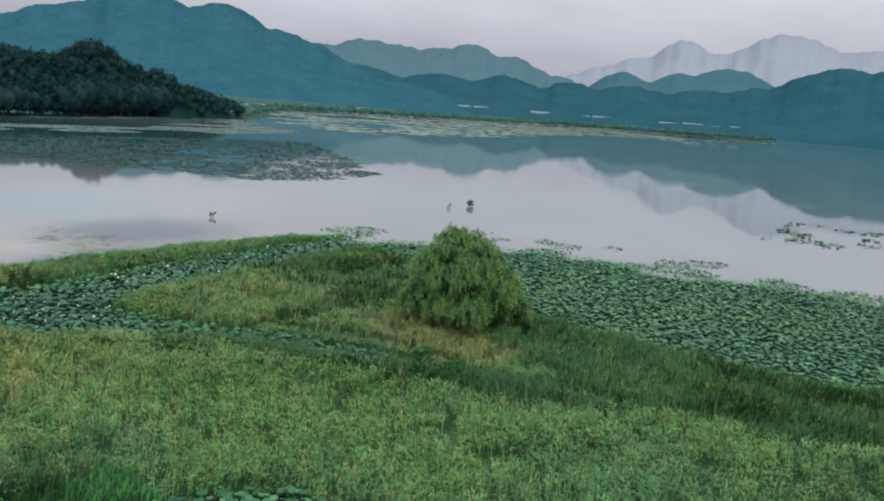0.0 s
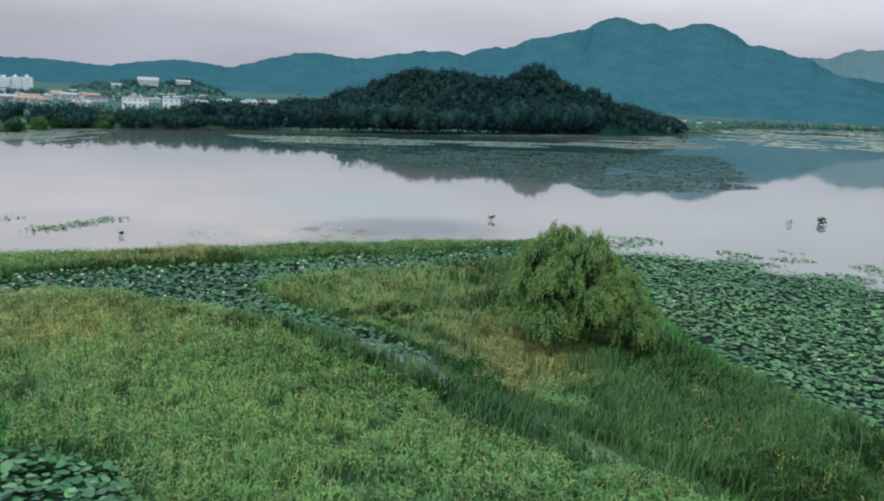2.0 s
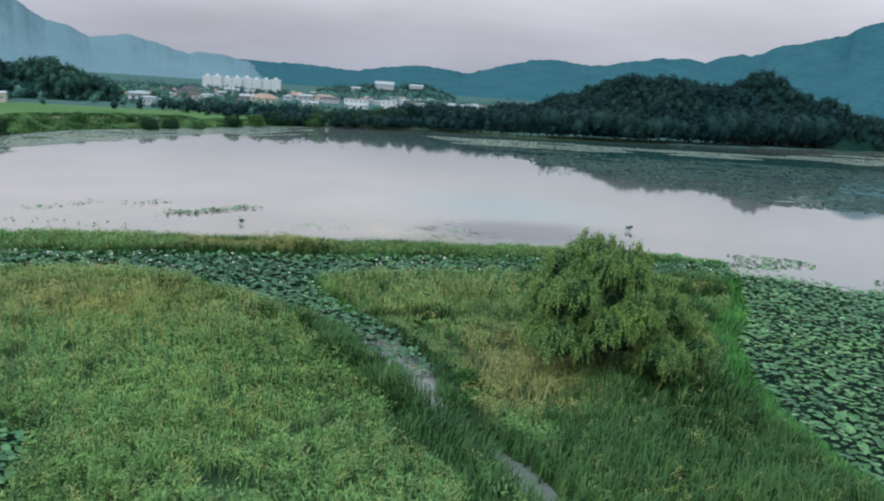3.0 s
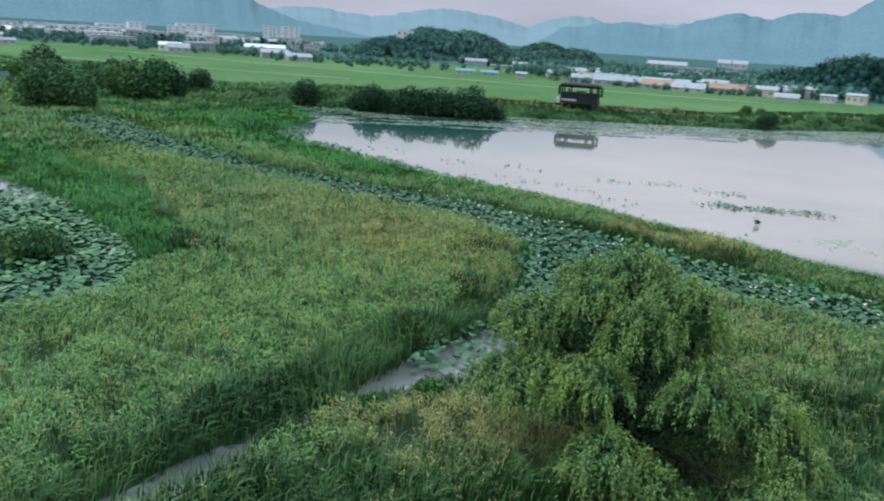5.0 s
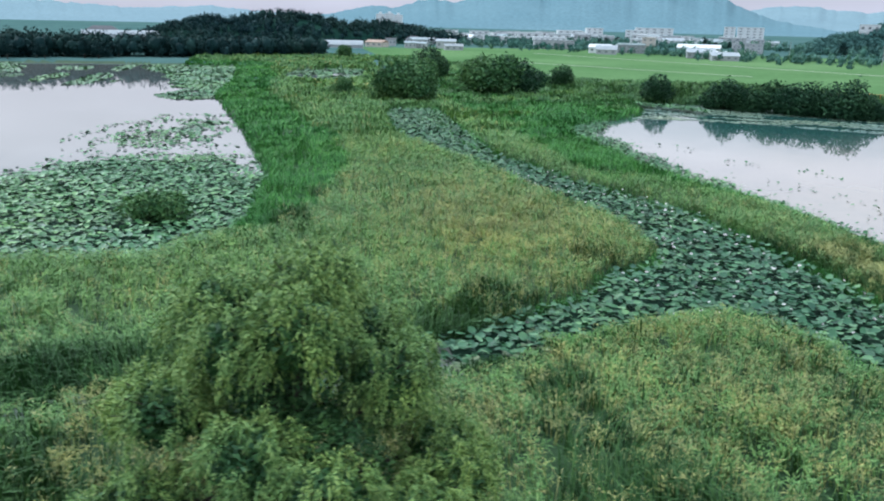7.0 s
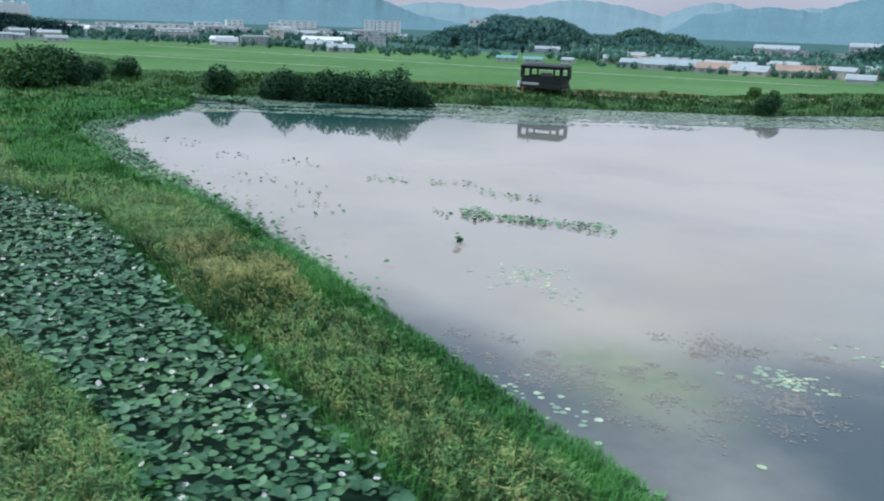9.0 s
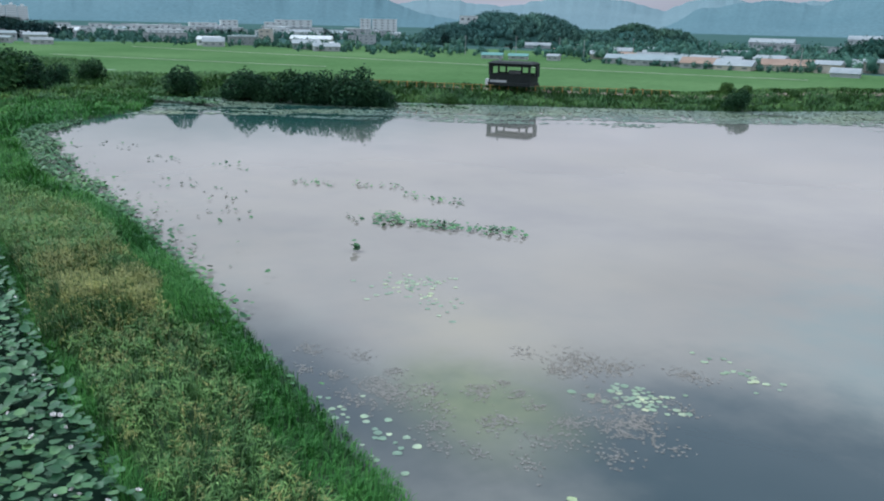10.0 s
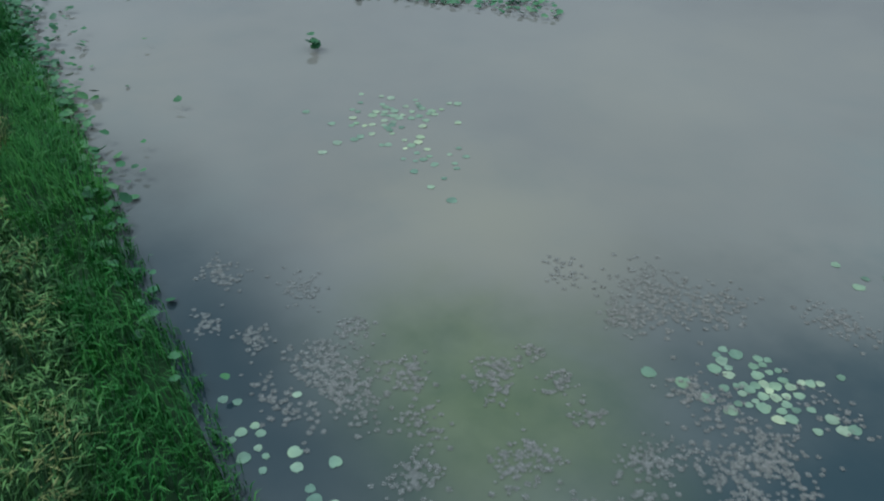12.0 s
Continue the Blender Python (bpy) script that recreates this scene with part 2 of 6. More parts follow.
BRIGHTWALL = surface("bright_white_paint", (0.62, 0.64, 0.66), (0.72, 0.73, 0.74), 0.4, 0.7)
FILM = surface("greenhouse_film", (0.30, 0.33, 0.36), (0.40, 0.42, 0.44), 0.3, 0.6)
GLASS = surface("dark_window", (0.17, 0.19, 0.21), (0.23, 0.25, 0.27), 0.5, 0.15, spec=0.6)
PATHSTONE = surface("pale_path", (0.34, 0.36, 0.28), (0.46, 0.46, 0.38), 0.2, 0.9)
EARTH = surface("bare_earth", (0.26, 0.20, 0.16), (0.34, 0.27, 0.22), 0.06, 0.9)
RUST = surface("rusty_rail", (0.34, 0.19, 0.06), (0.52, 0.32, 0.11), 2.0, 0.7)
# Haze is mixed into this hill ground, much paler than NEAR_HILL.
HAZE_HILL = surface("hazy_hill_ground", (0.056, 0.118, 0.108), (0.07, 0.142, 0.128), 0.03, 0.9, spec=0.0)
NEAR_HILL = surface("wooded_hill_ground", (0.010, 0.03, 0.024), (0.018, 0.045, 0.034), 0.03, 0.9, spec=0.0)
# Distance haze is put into these forest colours, paler and bluer farther off.
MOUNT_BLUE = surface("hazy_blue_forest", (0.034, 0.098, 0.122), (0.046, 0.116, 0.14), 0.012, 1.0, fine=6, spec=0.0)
MOUNT_DARK = surface("haze_dimmed_forest", (0.028, 0.080, 0.10), (0.038, 0.098, 0.118), 0.008, 1.0, spec=0.0)
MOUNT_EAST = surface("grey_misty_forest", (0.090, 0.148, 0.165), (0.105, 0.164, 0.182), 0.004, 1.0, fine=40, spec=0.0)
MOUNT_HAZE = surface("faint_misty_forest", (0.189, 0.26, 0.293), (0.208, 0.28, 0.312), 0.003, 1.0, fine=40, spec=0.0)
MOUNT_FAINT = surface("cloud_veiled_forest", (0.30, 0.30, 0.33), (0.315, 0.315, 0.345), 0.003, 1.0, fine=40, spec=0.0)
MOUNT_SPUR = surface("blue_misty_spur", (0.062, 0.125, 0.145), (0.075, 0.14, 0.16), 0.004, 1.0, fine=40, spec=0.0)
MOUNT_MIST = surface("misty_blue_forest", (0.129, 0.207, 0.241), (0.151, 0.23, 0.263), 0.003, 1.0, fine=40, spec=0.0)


# ---- mesh helpers ----
def tri_mesh(name, co, tri, mat, mats=None):
    co, tri = np.ascontiguousarray(co, np.float32), np.ascontiguousarray(tri, np.int32)
    me = bpy.data.meshes.new(name)
    me.vertices.add(len(co))
    me.vertices.foreach_set("co", co.ravel())
    me.loops.add(tri.size)
    me.loops.foreach_set("vertex_index", tri.ravel())
    me.polygons.add(len(tri))
    me.polygons.foreach_set("loop_start", np.arange(0, tri.size, 3, dtype=np.int32))
    if mats is not None:
        me.polygons.foreach_set("material_index", np.ascontiguousarray(mats, np.int32))
    for m in mat if isinstance(mat, (list, tuple)) else (mat,):
        me.materials.append(m)
    me.update(calc_edges=True)
    return me


def part(name, data, mat, parent, label=""):
    """Links a bmesh or a mesh as one object under a thing or a part."""
    if isinstance(data, bmesh.types.BMesh):
        me = bpy.data.meshes.new(name)
        data.to_mesh(me)
        data.free()
        me.materials.append(mat)
    else:
        me = data
    ob = new(name, me)
    ob.parent = parent
    return tagged(ob, label)


def block(bm, x0, x1, y0, y1, z0, z1, bevel=0.0):
    made = bmesh.ops.create_cube(bm, size=1.0)["verts"]
    for v in made:
        v.co = Vector(((x0 + x1) / 2 + v.co.x * (x1 - x0), (y0 + y1) / 2 + v.co.y * (y1 - y0), (z0 + z1) / 2 + v.co.z * (z1 - z0)))
    if bevel:
        edges = list({e for v in made for e in v.link_edges})
        bmesh.ops.bevel(bm, geom=edges, offset=bevel, segments=1, affect="EDGES")
    return bm


def box_mesh(x0, x1, y0, y1, z0, z1, bevel=0.0):
    return block(bmesh.new(), x0, x1, y0, y1, z0, z1, bevel)


def tube(points, radii, sides=8):
    """A tapered limb along points."""
    co, tri = [], []
    for i, (p, r) in enumerate(zip(points, radii)):
        ahead = (Vector(points[min(i + 1, len(points) - 1)]) - Vector(points[max(i - 1, 0)])).normalized()
        side = ahead.orthogonal().normalized()
        up = ahead.cross(side)
        for k in range(sides):
            a = 2 * math.pi * k / sides
            co.append(Vector(p) + r * (math.cos(a) * side + math.sin(a) * up))
    for i in range(len(points) - 1):
        for k in range(sides):
            a, b = i * sides + k, i * sides + (k + 1) % sides
            tri += [(a, b, b + sides), (a, b + sides, a + sides)]
    return np.array([tuple(c) for c in co]), np.array(tri)


def joined(pieces):
    co, tri, at = [], [], 0
    for c, f in pieces:
        co.append(c)
        tri.append(np.asarray(f) + at)
        at += len(c)
    return np.concatenate(co), np.concatenate(tri)


# ---- the plan ----
S = 1.5  # metres to one unit of the plan


def plan(*pairs):
    return np.array(pairs, float) * S


LAKE = plan(
    (-77, 71.6), (-70, 70.2), (-60, 69.9), (-48, 69.6), (-41, 70.6), (-34, 71.6), (-26, 72.2), (-10, 72.2), (8, 71.6), (18, 69.8), (27, 66.5), (23.6, 57.7), (19.5, 50), (14, 42), (11.6, 36), (10.3, 31), (9.4, 24), (10, 15),
    (13, 0), (20, -40), (60, -160), (1800, -160), (1740, 100), (1600, 300), (1380, 425), (1080, 500), (820, 535), (640, 530), (480, 470), (366, 424), (312, 366), (250, 330), (221, 302), (212, 296), (160, 277), (116, 268), (69, 256),
    (36, 272), (5, 262), (-17, 244), (-27, 225), (-54, 192), (-62, 167), (-77, 145), (-92, 124), (-108, 103), (-111, 95), (-106, 91.6), (-98, 89.6), (-91, 86), (-86, 81), (-81, 76))
CHANNEL = plan(
    (-96, 58), (-72, 55.2), (-60, 55.6), (-51, 57.7), (-40, 60.6), (-29, 64.2), (-9, 64.6), (6, 65.4), (26, 65), (25, 60), (3, 59.8), (-3, 59.3), (-8, 58.4), (-10.7, 57.2),
    (-10.4, 54.8), (-9.3, 50.2), (-7.6, 46.5), (-6.4, 43), (-5.4, 39.6), (-5.3, 37), (-5.9, 34.4), (-6.0, 32), (-5.2, 30), (-3.9, 28), (-3.4, 25), (-3.0, 22), (-1.7, 16), (0.4, 10), (3.4, 0), (2.6, 0),
    (-0.4, 10), (-2.3, 16), (-3.7, 22), (-4.9, 25), (-5.6, 28.5), (-6.3, 31), (-6.7, 34), (-8.1, 38), (-9.2, 43.4), (-12, 49), (-13.8, 51.4), (-17, 54), (-18, 56.6), (-20.5, 58),
    (-26.4, 58.7), (-32, 58), (-38, 56.3))
CHANNEL_WEST = plan((-38, 56.3), (-50, 54.7), (-56, 52.6), (-68, 49.6), (-89, 50.5), (-96, 52), (-96, 58), (-72, 55.2), (-60, 55.6), (-51, 57.7), (-40, 60.6))
POND = plan(
    (-24, -60), (-22.6, -8), (-24.6, 2), (-22.8, 11), (-23.8, 18), (-22.2, 27), (-22.6, 31), (-26, 33.5), (-31, 35), (-39, 35.3), (-48, 36), (-60, 34.5), (-77, 32.5), (-100, 29), (-120, 26), (-150, 27),
    (-200, 25), (-206, -10), (-200, -60))


def inside(poly, x, y):
    hit = np.zeros(np.shape(x), bool)
    for (ax, ay), (bx, by) in zip(poly, np.roll(poly, -1, 0)):
        if ay != by:
            hit ^= ((ay > y) != (by > y)) & (x < (bx - ax) * (y - ay) / (by - ay) + ax)
    return hit


def edge_distance(poly, x, y, closed=True):
    best = np.full(np.shape(x), 1e9)
    last = np.roll(poly, -1, 0) if closed else poly[1:]
    for (ax, ay), (bx, by) in zip(poly, last):
        dx, dy = bx - ax, by - ay
        u = np.clip(((x - ax) * dx + (y - ay) * dy) / (dx * dx + dy * dy + 1e-9), 0, 1)
        best = np.minimum(best, np.hypot(x - ax - u * dx, y - ay - u * dy))
    return best


def signed(poly, x, y):
    """Distance to a sheet of water, negative on it."""
    return np.where(inside(poly, x, y), -1.0, 1.0) * edge_distance(poly, x, y)


POND_FAR = plan((-160, 35.5), (-188, 39), (-198, 50), (-194, 57), (-160, 53), (-146, 46))
WATERS = (LAKE, CHANNEL, CHANNEL_WEST, POND, POND_FAR)


def shore(x, y):
    d = signed(LAKE, x, y)
    for poly in WATERS[1:]:
        d = np.minimum(d, signed(poly, x, y))
    return d


def beyond(x, y):
    """Positive on the far side of the dyke."""
    return (y - 78 * S) - 1.58 * (x + 122 * S)


def steps(x, *marks):
    """Smooth interpolation through (place, value) marks."""
    out = np.full(np.shape(x), float(marks[0][1]))
    for (a, va), (b, vb) in zip(marks, marks[1:]):
        u = np.clip((x - a) / (b - a), 0, 1)
        out = np.where(x >= a, va + (vb - va) * u * u * (3 - 2 * u), out)
    return out


def ground_height(x, y, d=None):
    d = shore(x, y) if d is None else d
    near = np.where(d > 0, 0.38 * (1 - np.exp(-np.maximum(d, 0) / 1.2)), -0.9 * (1 - np.exp(np.minimum(d, 0) / 1.5)))
    dyke = np.where(d > 0, steps(d, (0, 0.0), (10, 3.4), (15, 3.6), (26, 1.3), (60, 1.2)), -0.9 * (1 - np.exp(np.minimum(d, 0) / 1.5)))
    low = np.where(d > 0, steps(d, (0, 0.0), (12, 0.9), (60, 1.2)), -0.9 * (1 - np.exp(np.minimum(d, 0) / 1.5)))
    far = np.where((y > 235 * S) | (x > 120 * S) | (y < 60 * S), low, dyke)
    blend = np.where((y > 235 * S) | (x > 120 * S), 1.0, np.clip(beyond(x, y) / 34, 0, 1) ** 1.3)
    return near + (far - near) * blend


def lattice(ix, iy, seed):
    h = (ix.astype(np.int64) * 374761393 + iy.astype(np.int64) * 668265263 + seed * 974634577) & 0xFFFFFFFF
    h = ((h ^ (h >> 13)) * 1274126177) & 0xFFFFFFFF
    return ((h ^ (h >> 16)) & 0xFFFF) / 65535.0


def vnoise(x, y, size, seed=0):
    """Smooth value noise from 0 to 1."""
    x, y = np.asarray(x) / size, np.asarray(y) / size
    ix, iy = np.floor(x), np.floor(y)
    u, v = x - ix, y - iy
    u, v = u * u * (3 - 2 * u), v * v * (3 - 2 * v)
    a, b = lattice(ix, iy, seed), lattice(ix + 1, iy, seed)
    c, e = lattice(ix, iy + 1, seed), lattice(ix + 1, iy + 1, seed)
    return a + (b - a) * u + (c - a) * v + (a - b - c + e) * u * v


# ---- ground and water ----
def axis(core0, core1, fine, mid0, mid1, coarse, end):
    a = [*np.arange(core0, core1 + fine, fine)]
    left, right = [*np.arange(core0 - coarse, mid0, -coarse)], [*np.arange(a[-1] + coarse, mid1, coarse)]
    for side, sign in ((left, -1), (right, 1)):
        step = coarse
        while abs(side[-1]) < end:
            step *= 1.25
            side.append(side[-1] + sign * step)
    return np.array(left[::-1] + a + right)


gx, gy = axis(-60, 60, 1.5, -330, 120, 5.0, 5200), axis(-10, 120, 1.5, -60, 420, 5.0, 5200)
X, Y = np.meshgrid(gx, gy)
D = shore(X, Y)
Z = ground_height(X, Y, D) + 0.12 * (vnoise(X, Y, 3.0, 5) - 0.5) * (D > 1)
n, m = len(gx), len(gy)
a = (np.arange(m - 1)[:, None] * n + np.arange(n - 1)[None]).ravel()
quads = np.concatenate([np.stack([a, a + 1, a + n + 1], 1), np.stack([a, a + n + 1, a + n], 1)])
cx, cy = X.ravel()[quads].mean(1), Y.ravel()[quads].mean(1)
cd = D.ravel()[quads].mean(1)
field = (beyond(cx, cy) > 0) & (cd > 22) & (cy > 66 * S)
wild = (beyond(cx, cy) > 0) & (cd > 6) & (cy <= 66 * S)
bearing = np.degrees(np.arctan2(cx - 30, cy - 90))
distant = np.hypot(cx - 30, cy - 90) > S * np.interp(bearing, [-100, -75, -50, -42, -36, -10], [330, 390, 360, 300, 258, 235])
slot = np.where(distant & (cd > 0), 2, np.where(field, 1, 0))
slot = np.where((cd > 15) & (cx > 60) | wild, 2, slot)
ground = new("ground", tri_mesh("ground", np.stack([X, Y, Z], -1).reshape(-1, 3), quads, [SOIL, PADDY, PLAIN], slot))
tagged(ground, "marsh soil, green paddies and hazy far plain", "ground", kind="structure")
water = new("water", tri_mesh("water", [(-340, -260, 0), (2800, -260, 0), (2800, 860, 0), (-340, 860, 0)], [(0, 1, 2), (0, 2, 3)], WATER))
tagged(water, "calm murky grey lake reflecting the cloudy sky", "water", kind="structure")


# ---- distant mountains ----
def ridge(name, label, peaks, first, last, far, mat, rough=0.12, seed=0, sharp=1.3):
    """A range seen from the marsh: each peak is a bearing, a height in degrees and a breadth in degrees."""
    b = np.arange(first, last + 0.01, 0.1)
    crest = np.zeros_like(b)
    for at, high, wide in peaks:
        crest = np.maximum(crest, high * np.exp(-np.abs((b - at) / wide) ** sharp))
    soft = np.convolve(np.pad(crest, 3, mode="edge"), np.ones(7) / 7, "valid")
    crest = soft + soft.clip(0.3, 2.5) * rough * ((vnoise(b, 0 * b, 1.6, seed) - 0.5) + 0.6 * (vnoise(b, 0 * b, 0.6, seed + 1) - 0.5))
    crest = crest + 0.11 * (vnoise(b, 0 * b, 0.45, seed + 5) - 0.5) + 0.06 * (vnoise(b, 0 * b, 0.2, seed + 6) - 0.5)
    ends = np.clip((b - first) / 2.5, 0, 1) * np.clip((last - b) / 2.5, 0, 1)
    top = np.maximum((far * np.tan(np.radians(crest)) + 19) * ends, 2)
    rows = 10
    co = []
    for r in range(rows + 1):
        u = r / rows
        dist = far * (0.72 + 0.28 * u) if r < rows else far * 1.12
        rise = u if r < rows else 0.2
        dist = dist * (1 + 0.008 * (vnoise(b + 1.2 * u, 0 * b, 1.7, seed + 3) - 0.5) * (0.2 + u) * (r < rows))
        bump = 1 + 0.1 * (vnoise(b * 1.2, 0 * b + r * 0.9, 1.0, seed + 2) - 0.5) * (0 < r < rows - 1)
        co.append(np.stack([dist * np.sin(np.radians(b)), 75 + dist * np.cos(np.radians(b)), top * rise * bump - (2 if r == 0 else 0)], -1))
    co[-2][:, 2] = top
    k = len(b)
    a = (np.arange(rows)[:, None] * k + np.arange(k - 1)[None]).ravel()
    tri = np.concatenate([np.stack([a, a + 1, a + k + 1], 1), np.stack([a, a + k + 1, a + k], 1)])
    me = tri_mesh(name, np.concatenate(co), tri, mat)
    me.polygons.foreach_set("use_smooth", np.ones(len(tri), bool))
    return tagged(new(name, me), label, "mountain", kind="structure")


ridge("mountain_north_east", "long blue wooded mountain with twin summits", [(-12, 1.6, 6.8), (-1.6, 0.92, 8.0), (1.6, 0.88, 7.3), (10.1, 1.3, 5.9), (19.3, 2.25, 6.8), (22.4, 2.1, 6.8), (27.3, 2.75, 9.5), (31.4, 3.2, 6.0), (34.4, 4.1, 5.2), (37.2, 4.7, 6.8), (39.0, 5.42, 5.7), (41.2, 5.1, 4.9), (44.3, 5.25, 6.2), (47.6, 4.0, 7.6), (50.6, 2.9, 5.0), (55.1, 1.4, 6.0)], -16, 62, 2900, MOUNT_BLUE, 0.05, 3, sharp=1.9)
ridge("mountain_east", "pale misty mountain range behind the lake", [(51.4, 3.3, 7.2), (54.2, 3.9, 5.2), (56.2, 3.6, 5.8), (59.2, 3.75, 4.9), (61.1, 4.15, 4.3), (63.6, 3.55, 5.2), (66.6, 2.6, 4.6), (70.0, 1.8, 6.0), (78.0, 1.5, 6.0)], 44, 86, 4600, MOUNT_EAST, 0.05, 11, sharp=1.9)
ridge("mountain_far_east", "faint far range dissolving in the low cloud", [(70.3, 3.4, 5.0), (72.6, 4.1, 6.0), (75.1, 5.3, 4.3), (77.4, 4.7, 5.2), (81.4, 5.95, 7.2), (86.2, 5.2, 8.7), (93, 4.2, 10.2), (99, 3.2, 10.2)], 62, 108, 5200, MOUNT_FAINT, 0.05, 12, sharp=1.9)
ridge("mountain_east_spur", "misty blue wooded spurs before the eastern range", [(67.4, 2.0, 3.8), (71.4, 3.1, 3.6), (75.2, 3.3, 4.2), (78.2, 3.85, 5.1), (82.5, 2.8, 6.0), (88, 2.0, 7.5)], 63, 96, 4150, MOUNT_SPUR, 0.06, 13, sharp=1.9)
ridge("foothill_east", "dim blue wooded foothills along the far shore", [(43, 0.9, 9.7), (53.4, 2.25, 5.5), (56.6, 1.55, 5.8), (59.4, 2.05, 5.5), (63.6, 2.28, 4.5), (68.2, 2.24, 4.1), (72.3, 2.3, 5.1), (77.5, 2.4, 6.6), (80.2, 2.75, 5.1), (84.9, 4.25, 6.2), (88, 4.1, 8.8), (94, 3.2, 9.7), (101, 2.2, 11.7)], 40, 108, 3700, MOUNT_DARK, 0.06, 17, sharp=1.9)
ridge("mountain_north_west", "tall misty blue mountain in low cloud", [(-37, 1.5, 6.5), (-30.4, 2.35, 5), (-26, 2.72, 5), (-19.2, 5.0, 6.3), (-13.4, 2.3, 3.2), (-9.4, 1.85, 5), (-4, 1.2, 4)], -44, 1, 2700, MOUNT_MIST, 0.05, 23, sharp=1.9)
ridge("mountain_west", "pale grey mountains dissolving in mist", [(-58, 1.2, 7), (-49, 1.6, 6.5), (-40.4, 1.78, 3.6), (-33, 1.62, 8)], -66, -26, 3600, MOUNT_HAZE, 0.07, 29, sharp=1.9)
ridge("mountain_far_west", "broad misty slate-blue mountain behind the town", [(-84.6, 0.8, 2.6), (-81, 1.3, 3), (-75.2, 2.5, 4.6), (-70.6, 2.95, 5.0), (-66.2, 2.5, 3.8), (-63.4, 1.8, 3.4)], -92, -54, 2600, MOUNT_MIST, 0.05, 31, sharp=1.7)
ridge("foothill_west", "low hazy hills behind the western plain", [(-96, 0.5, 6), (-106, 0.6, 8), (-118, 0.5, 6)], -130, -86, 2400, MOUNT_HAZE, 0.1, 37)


# ---- woods, shrubs and trees ----
def leaf_cloud(centres, radii, count, size, rng, flat=0.0):
    """Small leaf sprays on and in the shells of several lobes, shared out by their size."""
    centres, radii = np.asarray(centres, float), np.asarray(radii, float)
    share = radii.prod(1) ** (2 / 3)
    which = rng.choice(len(centres), count, p=share / share.sum())
    way = rng.normal(size=(count, 3))
    way /= np.linalg.norm(way, axis=1)[:, None]
    depth = rng.uniform(0.62, 1.05, count) ** 0.6
    at = centres[which] + way * radii[which] * depth[:, None]
    u = rng.normal(size=(count, 3)) * (1, 1, 0.6)
    u /= np.linalg.norm(u, axis=1)[:, None]
    v = np.cross(u, way + 0.6 * rng.normal(size=(count, 3)))
    v /= np.linalg.norm(v, axis=1)[:, None] + 1e-6
    s = size * rng.uniform(0.6, 1.5, count)[:, None]
    co = np.stack([at - u * s, at + u * s * 0.8 + v * s * 0.35, at + v * s * 0.9 - u * s * 0.1], 1).reshape(-1, 3)
    co[:, 2] = np.maximum(co[:, 2], 0.03)
    return co, np.arange(count * 3).reshape(-1, 3)


def shrub(name, label, wide, high, seed, mat, leaves=2200, lobes=13):
    rng = np.random.default_rng(seed)
    root = tagged(new(name), label, "shrub")
    stems = []
    for k in range(5):
        a = 2 * math.pi * k / 5 + rng.uniform(-0.4, 0.4)
        r = wide * 0.22
        stems.append(tube([(0.15 * math.cos(a), 0.15 * math.sin(a), -0.2), (r * math.cos(a), r * math.sin(a), high * 0.35), (1.5 * r * math.cos(a), 1.5 * r * math.sin(a), high * 0.7)], (0.11, 0.08, 0.03), 6))
    part("trunk", tri_mesh("stems", *joined(stems), BARK), None, root)
    at, size = [(0, 0, high * 0.55)], [(wide * 0.36, wide * 0.36, high * 0.42)]
    for k in range(lobes):
        a, r = 2 * math.pi * k / lobes + rng.uniform(-0.3, 0.3), wide * rng.uniform(0.2, 0.36)
        z = high * rng.uniform(0.22, 0.62)
        g = rng.uniform(0.2, 0.28)
        at.append((r * math.cos(a), r * math.sin(a), z * rng.uniform(0.75, 1.2)))
        size.append((wide * g * rng.uniform(0.7, 1.3), wide * g, high * g * rng.uniform(0.8, 1.4)))
    part("crown", tri_mesh("crown", *leaf_cloud(at, size, leaves, 0.026 * (wide + high) ** 0.8 + 0.1, rng), mat), None, root)
    return root


